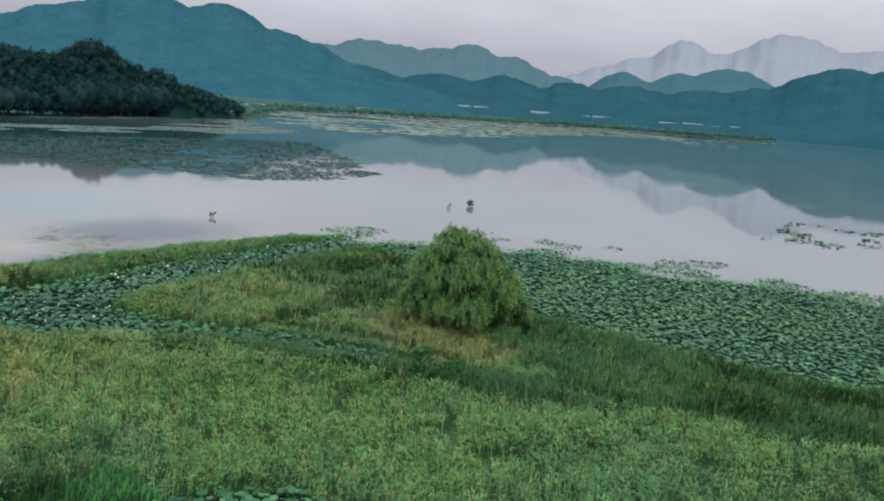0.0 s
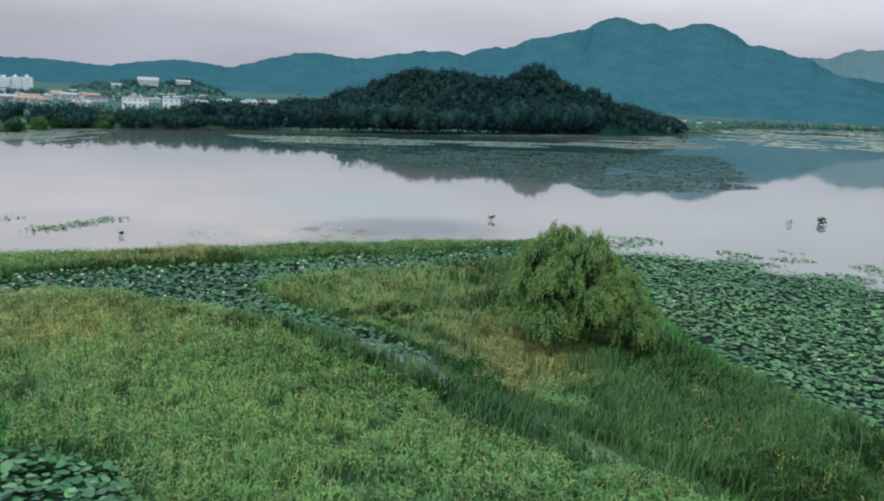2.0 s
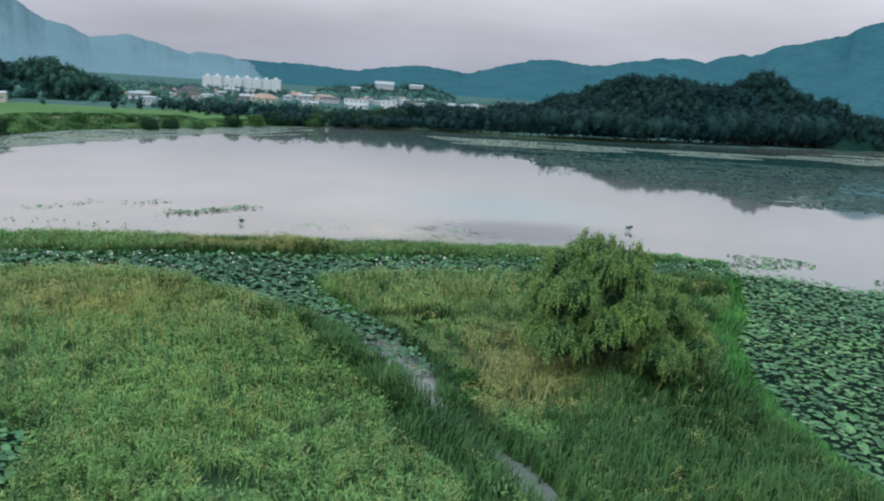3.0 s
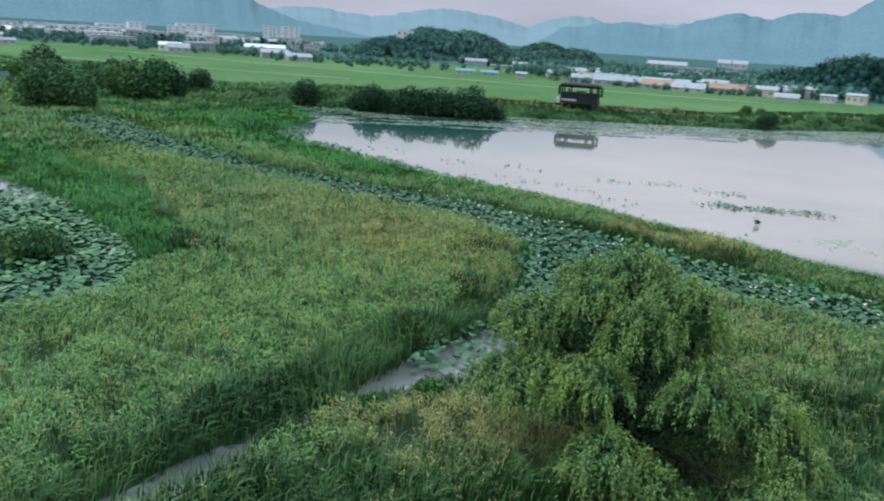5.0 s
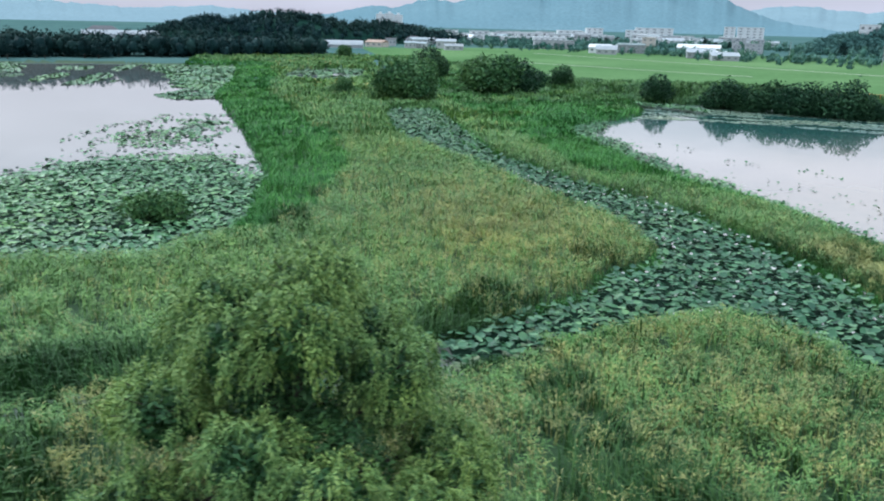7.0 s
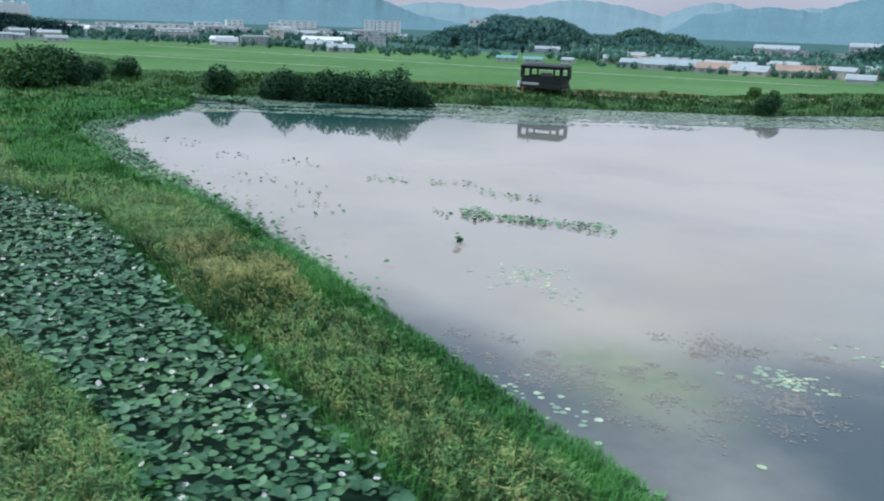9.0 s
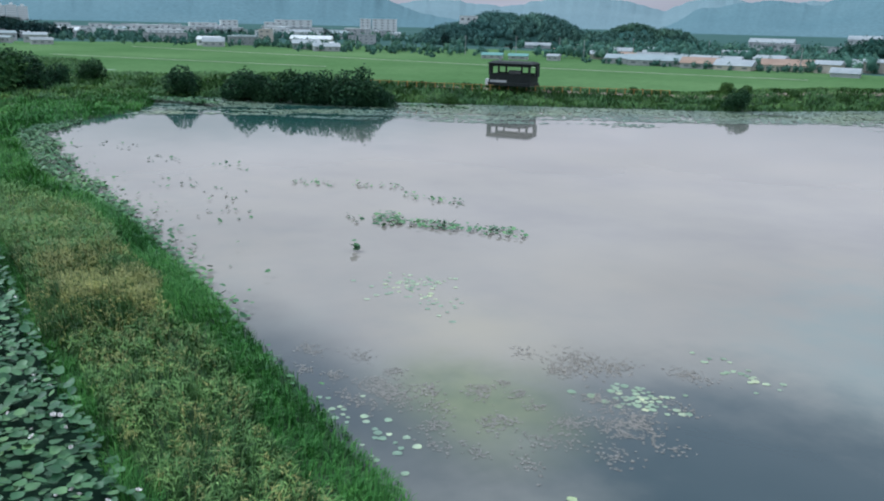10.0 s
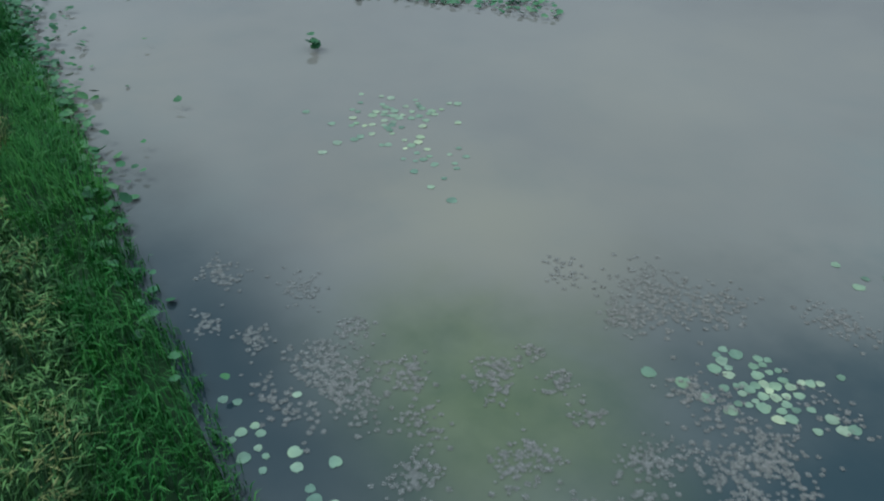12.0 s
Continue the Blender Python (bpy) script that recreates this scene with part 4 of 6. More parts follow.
HOUSES = (
    ("barn", "long shed with a pale blue roof", -160, 250, 25, 12, 2.5, BLUEROOF, WHITEWALL, "gable", 1, 5),
    ("barn", "farm shed with a faded orange roof", -146, 253, 15, 12, 2.3, ORANGE, WHITEWALL, "gable", 1, 3),
    ("barn", "low shed with a worn white roof", -137, 257, 15, 12, 2.0, FILM, CREAMWALL, "gable", 1, 3),
    ("barn", "white-roofed shed behind the barns", -150, 264, 22, 10, 3.0, FILM, WHITEWALL, "gable", 1, 4),
    ("barn", "grey-roofed shed behind the barns", -172, 262, 18, 10, 3.0, GREYWALL, WHITEWALL, "gable", 1, 4),
    ("barn", "pale blue roofed shed by the road", -171, 246, 13, 9, 2.6, BLUEROOF, WHITEWALL, "gable", 1, 3),
    ("barn", "wide shed with a faded orange roof", -130, 271, 22, 12, 2.5, ORANGE, CREAMWALL, "gable", 1, 4),
    ("farmhouse", "small pale house with a gable roof", -119, 273, 10, 8, 3.6, FILM, CREAMWALL, "gable", 1, 2),
    ("office_building", "white three-storey building with rows of windows", -191, 345, 22, 12, 8.0, GREYWALL, WHITEWALL, "flat", 3, 7),
    ("warehouse", "wide warehouse with a white roof", -299, 481, 36, 16, 5.0, FILM, WHITEWALL, "gable", 1, 8),
    ("greenhouse", "low white film greenhouse", -106, 261, 10, 6, 1.6, FILM, FILM, "arch", 1, 0),
    ("storage_dome", "white arched storage hall", -391, 702, 17, 14, 5.5, FILM, WHITEWALL, "arch", 1, 2),
    ("storage_dome", "white arched storage hall", -366, 685, 18, 14, 6.0, FILM, WHITEWALL, "arch", 1, 2),
    ("workshop", "plain white flat-roofed workshop", -231, 437, 16, 9, 4.5, GREYWALL, WHITEWALL, "flat", 1, 4),
    ("workshop", "plain grey two-storey workshop", -232, 459, 17, 9, 6.0, GREYWALL, GREYWALL, "flat", 2, 4),
    ("barn", "small shed with a teal roof", -205, 222, 10, 6, 1.8, TEALROOF, WHITEWALL, "gable", 1, 3),
    ("barn", "small shed with a teal roof", -199, 228, 9, 6, 1.7, TEALROOF, WHITEWALL, "gable", 1, 2),
    ("farmhouse", "small white cabin by the paddies", -191, 236, 5.5, 5, 2.2, FILM, WHITEWALL, "gable", 1, 2),
    ("house", "white house on the wooded hillside", -334, 297, 13, 7, 4.6, BRIGHTWALL, BRIGHTWALL, "flat", 1, 3),
    ("greenhouse", "long white film greenhouse", -290, 305, 20, 6, 2.2, FILM, FILM, "arch", 1, 0),
    ("greenhouse", "long white film greenhouse", -268, 318, 16, 6, 2.2, FILM, FILM, "arch", 1, 0),
    ("house", "white three-storey house with a flat roof", -339, 244, 11, 9, 6.2, GREYWALL, WHITEWALL, "flat", 3, 3),
    ("house", "narrow white house among trees", -353, 243, 5.5, 7, 5.0, GREYWALL, WHITEWALL, "flat", 2, 2),
    ("factory", "grey factory hall with a pale roof", -278, 188, 15, 10, 3.4, FILM, GREYWALL, "gable", 1, 5),
    ("factory", "low white factory hall", -262, 189, 14, 9, 2.6, FILM, WHITEWALL, "gable", 1, 4),
    ("factory", "white shed with an arched roof", -304, 161, 12, 8, 2.8, FILM, WHITEWALL, "arch", 1, 3),
    ("factory", "grey-blue factory block by the paddies", -321, 178, 17, 10, 5.0, BLUEROOF, GREYWALL, "flat", 2, 6),
    ("factory", "long white factory with a band of windows", -361, 157, 27, 12, 5.4, GREYWALL, WHITEWALL, "flat", 1, 9),
    ("house", "white house among dark trees", -373, 94, 10, 8, 4.4, DARKROOF, WHITEWALL, "hip", 2, 3),
    ("house", "low house with a grey roof", -322, 103, 11, 7, 2.4, GREYWALL, WHITEWALL, "gable", 1, 3),
    ("factory", "wide white hazy factory beside the paddies", -398, 166, 24, 12, 6.5, BRIGHTWALL, BRIGHTWALL, "flat", 2, 6),
    ("factory", "white shed with a pale pitched roof", -316, 163, 13, 9, 3.6, BRIGHTWALL, BRIGHTWALL, "gable", 1, 3),
    ("factory", "pale blue-grey hall in a row of factories", -335, 184, 16, 10, 5.0, BLUEROOF, WHITEWALL, "flat", 1, 4),
    ("office_building", "narrow cream office block among the factories", -356, 201, 8, 8, 8.5, CREAMWALL, CREAMWALL, "flat", 3, 2),
    ("warehouse", "long low white warehouse by the paddies", -322, 209, 26, 11, 4.0, BRIGHTWALL, WHITEWALL, "gable", 1, 5),
    ("warehouse", "low white shed at the field edge", -298, 205, 13, 7, 2.0, BRIGHTWALL, BRIGHTWALL, "gable", 1, 0),
    ("apartment_house", "hazy white housing block under the mountain", -590, 240, 28, 12, 9.0, BRIGHTWALL, BRIGHTWALL, "flat", 3, 4),
    ("apartment_house", "hazy white housing block under the mountain", -600, 262, 18, 12, 12.0, BRIGHTWALL, BRIGHTWALL, "flat", 4, 3),
    ("apartment_house", "wide hazy white block under the mountain", -670, 340, 46, 14, 13.0, BRIGHTWALL, BRIGHTWALL, "flat", 4, 5),
    ("apartment_house", "wide hazy white block under the mountain", -655, 318, 24, 14, 10.0, BRIGHTWALL, BRIGHTWALL, "flat", 3, 3),
    ("greenhouse", "long low white shed", -58, 338, 21, 6, 1.8, FILM, FILM, "gable", 1, 0),
    ("office_building", "white four-storey block behind the shore trees", 39, 367, 10, 9, 9.0, GREYWALL, BRIGHTWALL, "flat", 3, 3),
    ("office_building", "wide white building behind the shore trees", 25, 369, 15, 9, 8.5, GREYWALL, BRIGHTWALL, "flat", 3, 5),
    ("villa", "cream two-storey villa with an orange tower", -14, 362, 16, 10, 6.0, ORANGE, CREAMWALL, "hip", 2, 4),
    ("house", "dark-roofed house with red walls", -52, 472, 17, 10, 4.5, DARKROOF, ORANGE, "hip", 1, 4),
    ("traditional_house", "traditional house with a curved dark tiled roof", -492, -65, 24, 12, 3.4, DARKROOF, WHITEWALL, "hip", 1, 5),
    ("greenhouse", "long white film greenhouse", -405, -39, 52, 9, 2.6, FILM, FILM, "arch", 1, 0),
    ("greenhouse", "long white film greenhouse", -330, 29, 27, 8, 1.9, FILM, FILM, "arch", 1, 0),
    ("greenhouse", "long white film greenhouse", -328, 59, 24, 8, 1.9, FILM, FILM, "arch", 1, 0),
    ("greenhouse", "long white film greenhouse", -396, 99, 25, 8, 2.4, FILM, FILM, "arch", 1, 0),
    ("greenhouse", "white arched film hall on the far wooded slope", 103, 852, 28, 14, 6.0, FILM, FILM, "arch", 1, 0),
    ("greenhouse", "low white arched film hall on the far wooded slope", 135, 850, 20, 8, 2.5, FILM, FILM, "arch", 1, 0),
    ("greenhouse", "small white film hall on the far wooded slope", 75, 852, 14, 7, 2.5, FILM, FILM, "arch", 1, 0),
    ("house", "white house on the wooded slope", 172, 318, 9, 8, 7.0, DARKROOF, WHITEWALL, "hip", 2, 3),
)
for name, label, x, y, wide, deep, high, roof, wall, shape, floors, openings in HOUSES:
    turn = math.degrees(math.atan2(-(x - 5), y - 40)) + ((x * 7 + y * 13) % 24 - 12)
    house(name, label, x, y, wide, deep, high, turn, wall, roof, shape, floors, openings, z=9.0 if name == "house" and x > 150 else {103: 13.0, 135: 17.0, 75: 8.0}[x] if y > 845 else 17.0 if (x, y) == (-334, 297) else 1.1)



def utility_pole(x, y, turn):
    root = tagged(new("utility_pole"), "thin grey concrete utility pole by the farm road", "utility pole", "utility poles")
    root.matrix_basis = pose(x * S, y * S, 1.1, 0, 0, turn)
    part("pole", tri_mesh("pole", *tube([(0, 0, -0.5), (0, 0, 5), (0, 0, 10)], (0.2, 0.17, 0.12), 8), GREYWALL), None, root)
    for z in (8.6, 9.5):
        part("crossarm", box_mesh(-0.9, 0.9, -0.06, 0.06, z, z + 0.12), GREYWALL, root)


for k, (x, y) in enumerate(((-232, 229), (-225, 246), (-213, 256), (-214, 292), (-199, 316), (-278, 224), (-293, 216), (-186, 244), (-120, 262))):
    utility_pole(x, y, 30 + 17 * k)

FAR_SHEDS = ((1610, 947, 3), (1690, 792, 1), (1733, 688, 2), (1792, 507, 2), (1816, 412, 2))
for x, y, count in FAR_SHEDS:
    for k in range(count):
        b = math.atan2(x * S, y * S - 75) + (k - (count - 1) / 2) * 0.026
        shed = house("greenhouse", "row of long white greenhouses at the foot of the far hills", 2850 * math.sin(b) / S, (75 + 2850 * math.cos(b)) / S, 64, 10, 2.2, -math.degrees(b), FILM, GREYWALL, "gable", 1, 0, z=27 + 3 * math.sin(9 * b + k))
        tagged(shed, group="far greenhouses")

trng = np.random.default_rng(33)
TOWN = ((-482, 212, 30, 30, 16), (-468, 262, 16, 24, 20), (-452, 300, 12, 14, 8), (-430, 150, 20, 30, 10), (-360, 90, 30, 16, 6), (-470, 250, 60, 60, 26), (-520, 190, 60, 40, 16), (-40, 400, 70, 30, 18), (-110, 330, 50, 30, 12), (-180, 300, 40, 25, 10), (70, 620, 90, 60, 20), (15, 540, 60, 40, 26), (110, 520, 60, 40, 18), (330, 425, 40, 24, 22), (420, 485, 50, 20, 12), (1250, 520, 160, 30, 20), (800, 570, 120, 20, 12), (-560, 60, 60, 90, 14), (-500, 170, 50, 60, 26), (-180, 268, 22, 12, 12), (-120, 285, 25, 14, 10))
for tx, ty, rx, ry, count in TOWN:
    for k in range(count):
        x, y = tx + trng.normal(0, rx * 0.6), ty + trng.normal(0, ry * 0.6)
        if float(shore(np.array([x * S]), np.array([y * S]))[0]) < 14:
            continue
        wide, high = trng.uniform(6, 14), trng.uniform(2.2, 5.0)
        if tx < -420:
            wide, high = 1.6 * wide, 1.7 * high
            if k % 2:
                continue
        wall = (WHITEWALL, BRIGHTWALL, CREAMWALL, WHITEWALL)[int(trng.integers(0, 4))]
        roof, tint = ((FILM, "white"), (BLUEROOF, "pale blue"), (DARKROOF, "dark tiled"), (ORANGE, "orange"), (FILM, "white"))[int(trng.integers(0, 5))]
        if tx < -420:
            wall = (BRIGHTWALL, WHITEWALL)[k % 4 // 2]
            roof, tint = ((FILM, "white"), (BLUEROOF, "pale blue"), (BRIGHTWALL, "bright white"))[k % 3]
        flat = high > 5
        h = house("town_house", f"distant town building with a {tint} roof", x, y, wide, wide * 0.6, high, math.degrees(math.atan2(-x, y)) + trng.uniform(-30, 30), wall, roof, "flat" if flat else "gable", 2 if flat else 1, 3)
        tagged(h, group="town buildings")


def apartment(x, y, towers, wide, high, turn):
    root = tagged(new("apartment_block"), "row of white high-rise apartment slabs above the town", "building")
    root.matrix_basis = pose(x * S, y * S, 0.5, 0, 0, turn)
    for k in range(towers):
        cx, h = (k - (towers - 1) / 2) * wide * 1.02, high * (1 + 0.05 * math.sin(k * 2.1))
        slab = part("slab", box_mesh(cx - wide * 0.48, cx + wide * 0.48, -6 - (k % 2) * 2, 6, -2, h), BRIGHTWALL, root)
        part("roof_house", box_mesh(cx - wide * 0.16, cx + wide * 0.16, -3, 3, h + 0.003, h + high * 0.14), BRIGHTWALL, slab)
        for f in range(7):
            part("window_band", box_mesh(cx - wide * 0.42, cx + wide * 0.42, -6.1 - (k % 2) * 2, -5.9 - (k % 2) * 2, h * (f + 0.35) / 7, h * (f + 0.62) / 7), WHITEWALL, slab)


apartment(-31, 668, 8, 10.6, 15.5, 2)
apartment(-1169, 173, 3, 18, 27, 82)
for k, (x, y, w) in enumerate(((-648, 397, 13), (-642, 407, 17), (-637, 416, 14))):
    h = house("apartment_tower", "white apartment tower in the hazy town", x, y, w, 12, 16.5, 58, BRIGHTWALL, BRIGHTWALL, "flat", 5, 2)
    tagged(h, group="apartment towers")

# ---- fields and dyke ----
def strip(name, label, category, points, wide, mat, lift, kind="structure"):
    """A narrow band laid along points of the plan."""
    pts = plan(*points)
    fine = np.concatenate([np.linspace(a, b, max(2, int(np.hypot(*(b - a)) / 4)))[:-1] for a, b in zip(pts, pts[1:])] + [pts[-1:]])
    ahead = np.gradient(fine, axis=0)
    side = np.stack([-ahead[:, 1], ahead[:, 0]], 1) / np.linalg.norm(ahead, axis=1)[:, None] * wide / 2
    co = np.concatenate([np.column_stack([p, ground_height(p[:, 0], p[:, 1]) + lift]) for p in (fine - side, fine + side)])
    k = len(fine)
    a = np.arange(k - 1)
    tri = np.concatenate([np.stack([a, a + 1, a + k + 1], 1), np.stack([a, a + k + 1, a + k], 1)])
    return tagged(new(name, tri_mesh(name, co, tri, mat)), label, category, kind=kind)


strip("field_path", "pale track between the paddies", "path", [(-300, 130), (-230, 165), (-150, 205), (-100, 238)], 2.0, PATHSTONE, 0.12)
strip("field_path", "pale track across the paddies", "path", [(-240, 95), (-200, 125), (-170, 148)], 1.6, PATHSTONE, 0.12)
strip("dyke_path", "worn track along the top of the dyke", "path", [(-120, 108), (-101, 130), (-86, 150), (-71, 171), (-62, 194), (-36, 229)], 2.2, EARTH, 0.10)
strip("bare_field", "bare brown field below the wooded hill", "field", [(-330, 292), (-290, 315), (-262, 330)], 26.0, EARTH, 0.15)
strip("guard_rail", "low white kerb at the field edge", "kerb", [(-167, 91), (-159, 97)], 0.9, WHITEWALL, 0.7)

fence = tagged(new("fence"), "low rusty rail fence along the dyke top", "fence")
ends = plan((-102, 126), (-92, 139.5), (-83, 153), (-74, 166))
line = np.concatenate([np.linspace(a, b, 12)[:-1] for a, b in zip(ends, ends[1:])] + [ends[-1:]])
lz = ground_height(line[:, 0], line[:, 1])
for k, ((x, y), z) in enumerate(zip(line, lz)):
    part("post", box_mesh(x - 0.08, x + 0.08, y - 0.08, y + 0.08, z - 0.2, z + 1.7), RUST, fence)
    if k:
        co, tri = tube([(*line[k - 1], lz[k - 1] + 1.55), (x, y, z + 1.55)], (0.05, 0.05), 5)
        part("rail", tri_mesh("rail", co, tri, RUST), None, fence)

# the dark lookout pavilion on the dyke
pav = tagged(new("pavilion"), "black timber lookout pavilion with open sides on the dyke", "pavilion")
pav.matrix_basis = pose(-89 * S, 145.6 * S, 4.15, 0, 0, 33)
part("deck", box_mesh(-5.5, 5.5, -3.2, 3.2, -0.6, 0.2, 0.04), DARKTIMBER, pav)
for x in (-5.0, -3.0, 3.0, 5.0):
    for y in (-2.6, 2.6):
        part("post", box_mesh(x - 0.2, x + 0.2, y - 0.2, y + 0.2, 0.203, 4.0, 0.03), DARKTIMBER, pav)
for y in (-2.86, 2.86):
    part("panel", box_mesh(-5.3, 5.3, y - 0.05, y + 0.05, 0.21, 2.25), DARKTIMBER, pav)
    part("hand_rail", box_mesh(-5.4, 5.4, y - 0.12, y + 0.12, 2.253, 2.4, 0.02), DARKTIMBER, pav)
    part("lintel", box_mesh(-5.45, 5.45, y - 0.15, y + 0.15, 4.003, 4.5), DARKTIMBER, pav)
    for k in range(12):
        x = -5.1 + 10.2 * k / 11
        part("batten", box_mesh(x - 0.06, x + 0.06, y + (-0.1 if y < 0 else 0.053), y + (-0.053 if y < 0 else 0.1), 0.22, 2.24), DARKTIMBER, pav)
for x in (-5.24, 5.24):
    part("side_panel", box_mesh(x - 0.06, x + 0.06, -2.75, 2.75, 0.21, 2.2), DARKTIMBER, pav)
bm = bmesh.new()
rings = []
for sx in (-5.6, 5.6):
    rings.append([bm.verts.new((sx * (1 - 0.12 * (zz > 4.9)), yy, zz)) for yy, zz in ((-3.3, 4.51), (-3.4, 4.75), (-2.6, 5.15), (0.0, 5.35), (2.6, 5.15), (3.4, 4.75), (3.3, 4.51))])
for k in range(7):
    j = (k + 1) % 7
    bm.faces.new((rings[0][k], rings[1][k], rings[1][j], rings[0][j]))
bm.faces.new(rings[0][::-1])
bm.faces.new(rings[1])
part("roof", bm, DARKTIMBER, pav)
part("roof_vent", box_mesh(-3.9, -3.5, -0.2, 0.2, 5.2, 6.1, 0.03), GREYWALL, pav, "small grey roof vent")
for x in (-5.6, 5.6):
    s_ = 1 if x > 0 else -1
    part("side_frame", box_mesh(min(x, x + 0.75 * s_), max(x, x + 0.75 * s_), -0.9, 0.9, 4.05, 4.35, 0.03), DARKTIMBER, pav)
    part("side_frame", box_mesh(min(x, x + 0.75 * s_), max(x, x + 0.75 * s_), -0.9, 0.9, 1.7, 1.95, 0.03), DARKTIMBER, pav)
    part("side_frame", box_mesh(x + 0.5 * s_ - 0.25, x + 0.5 * s_ + 0.25, -0.9, 0.9, 1.953, 4.047, 0.03), DARKTIMBER, pav)
part("sign", box_mesh(-5.0, -0.7, -3.06, -2.98, 0.1, 0.75), WHITEWALL, pav, "long pale blank notice board")
part("display_case", box_mesh(-1.4, 1.5, 0.2, 0.9, 0.21, 3.0, 0.03), GREYWALL, pav, "pale display case inside")
part("step", box_mesh(-6.2, -5.52, -3.2, -1.8, -0.6, 0.9, 0.03), BRIGHTWALL, pav, "white painted steps")

# ---- the willow ----
def willow(x, y):
    """A broad willow of many drooping domes, each hung with leafy fronds over a dense dark inside."""
    rng = np.random.default_rng(5)
    root = tagged(new("willow_tree"), "large drooping green willow standing in tall reeds", "tree")
    root.matrix_basis = pose(x, y, 0.3)
    domes = [(-3.4, 0.4, 8.7, 1.8), (-0.9, 0.9, 9.6, 1.9), (2.0, 0.4, 8.8, 2.0), (1.2, -1.9, 8.2, 1.7), (-3.7, -3.1, 7.2, 2.0), (-4.7, -0.9, 6.4, 1.8), (-2.2, 2.6, 7.2, 1.8), (1.0, 3.3, 6.8, 1.9)]
    domes += [(0.9, -4.3, 5.9, 1.9), (-1.6, -4.9, 5.2, 1.8), (-4.7, -3.6, 3.9, 2.0), (-5.0, -0.6, 3.8, 1.7), (2.6, -5.0, 3.3, 1.9), (4.2, -4.0, 2.4, 1.4), (4.4, -1.4, 5.8, 1.7), (5.9, 0.8, 5.0, 1.9), (7.4, 1.6, 3.4, 1.8), (5.4, 3.5, 3.9, 1.9), (8.0, -0.9, 2.3, 1.5), (3.2, 5.0, 3.8, 1.8), (0.2, 5.2, 3.6, 1.7), (-3.3, 3.6, 3.8, 1.8), (-1.0, -2.4, 9.0, 1.5)]
    limbs = [tube([(0.3, 0.2, -0.6), (0.2, 0.1, 1.2), (0.3, 0.0, 2.4)], (0.5, 0.4, 0.34), 10)]
    for cx, cy, cz, r in domes:
        mid = (cx * 0.45 + rng.normal(0, 0.25), cy * 0.45 + rng.normal(0, 0.25), 2.0 + (cz - 2.0) * 0.6)
        limbs.append(tube([(0.25, 0.0, 1.9), mid, (cx, cy, cz)], (0.2, 0.12, 0.04), 6))
        for k in range(5):
            w = rng.normal(size=3)
            w = w / np.linalg.norm(w) * r * 0.95
            limbs.append(tube([(cx * 0.8, cy * 0.8, cz * 0.93), (cx + w[0], cy + w[1], cz + abs(w[2]) * 0.7)], (0.05, 0.015), 4))
    part("trunk", tri_mesh("trunk", *joined(limbs), BARK), None, root)
    starts, outs, lens = [], [], []
    for cx, cy, cz, r in domes:
        r = 0.86 * r
        tufts = int(11 * r * r)
        k = np.arange(tufts)
        up = 1 - 1.5 * (k + 0.5) / tufts
        turn = 2.4 * k + rng.uniform(-0.5, 0.5, tufts)
        flat = np.sqrt(1 - up * up)
        way = np.stack([flat * np.cos(turn), flat * np.sin(turn), up], 1)
        knot = np.array([cx, cy, cz]) + way * (r * rng.uniform(0.72, 1.06, tufts))[:, None] * (1.0, 1.0, 0.86)
        many = rng.integers(9, 17, tufts)
        n = np.repeat(k, many)
        w = way[n] * (1, 1, 0.5) + rng.normal(0, 0.55, (len(n), 3))
        w[:, 2] = np.abs(w[:, 2]) * 0.6
        w /= np.linalg.norm(w, axis=1)[:, None]
        starts.append(knot[n] + rng.normal(0, 0.16, (len(n), 3)))
        outs.append(w)
        lens.append(rng.uniform(0.3, 0.75, len(n)) * (1.25 - 0.4 * up[n]))
    starts, outs, lens = np.concatenate(starts), np.concatenate(outs), np.concatenate(lens)
    each = 17
    k = np.repeat(np.arange(len(starts)), each)
    u = np.tile((np.arange(each) + 0.4) / each, len(starts))
    at = starts[k] + outs[k] * (lens[k] * 0.75 * np.sqrt(u))[:, None]
    at[:, 2] -= lens[k] * 1.25 * u ** 1.6
    at += rng.normal(0, 0.035, at.shape)
    along = outs[k] * (1.1 - 0.8 * u)[:, None] + rng.normal(0, 0.5, at.shape)
    along[:, 2] -= 0.3 + 1.1 * u
    along /= np.linalg.norm(along, axis=1)[:, None]
    across = np.cross(along, np.array([0, 0, 1.0]) + rng.normal(0, 0.5, along.shape))
    across /= np.linalg.norm(across, axis=1)[:, None] + 1e-6
    size = rng.uniform(0.13, 0.23, len(k))[:, None]
    half = across * size * 0.15
    co = np.stack([at, at + along * size * 0.42 + half, at + along * size, at + along * size * 0.42 - half], 1).reshape(-1, 3)
    co[:, 2] = np.maximum(co[:, 2], 0.1)
    b = np.arange(len(k)) * 4
    tri = np.concatenate([np.stack([b, b + 1, b + 2], 1), np.stack([b, b + 2, b + 3], 1)])
    part("crown", tri_mesh("crown", co, tri, WILLOW), None, root)
    # Dark-coloured inner leaves paint the shade in the hollows of the crown.
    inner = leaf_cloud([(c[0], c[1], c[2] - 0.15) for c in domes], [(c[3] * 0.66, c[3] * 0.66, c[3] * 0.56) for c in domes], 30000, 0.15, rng)
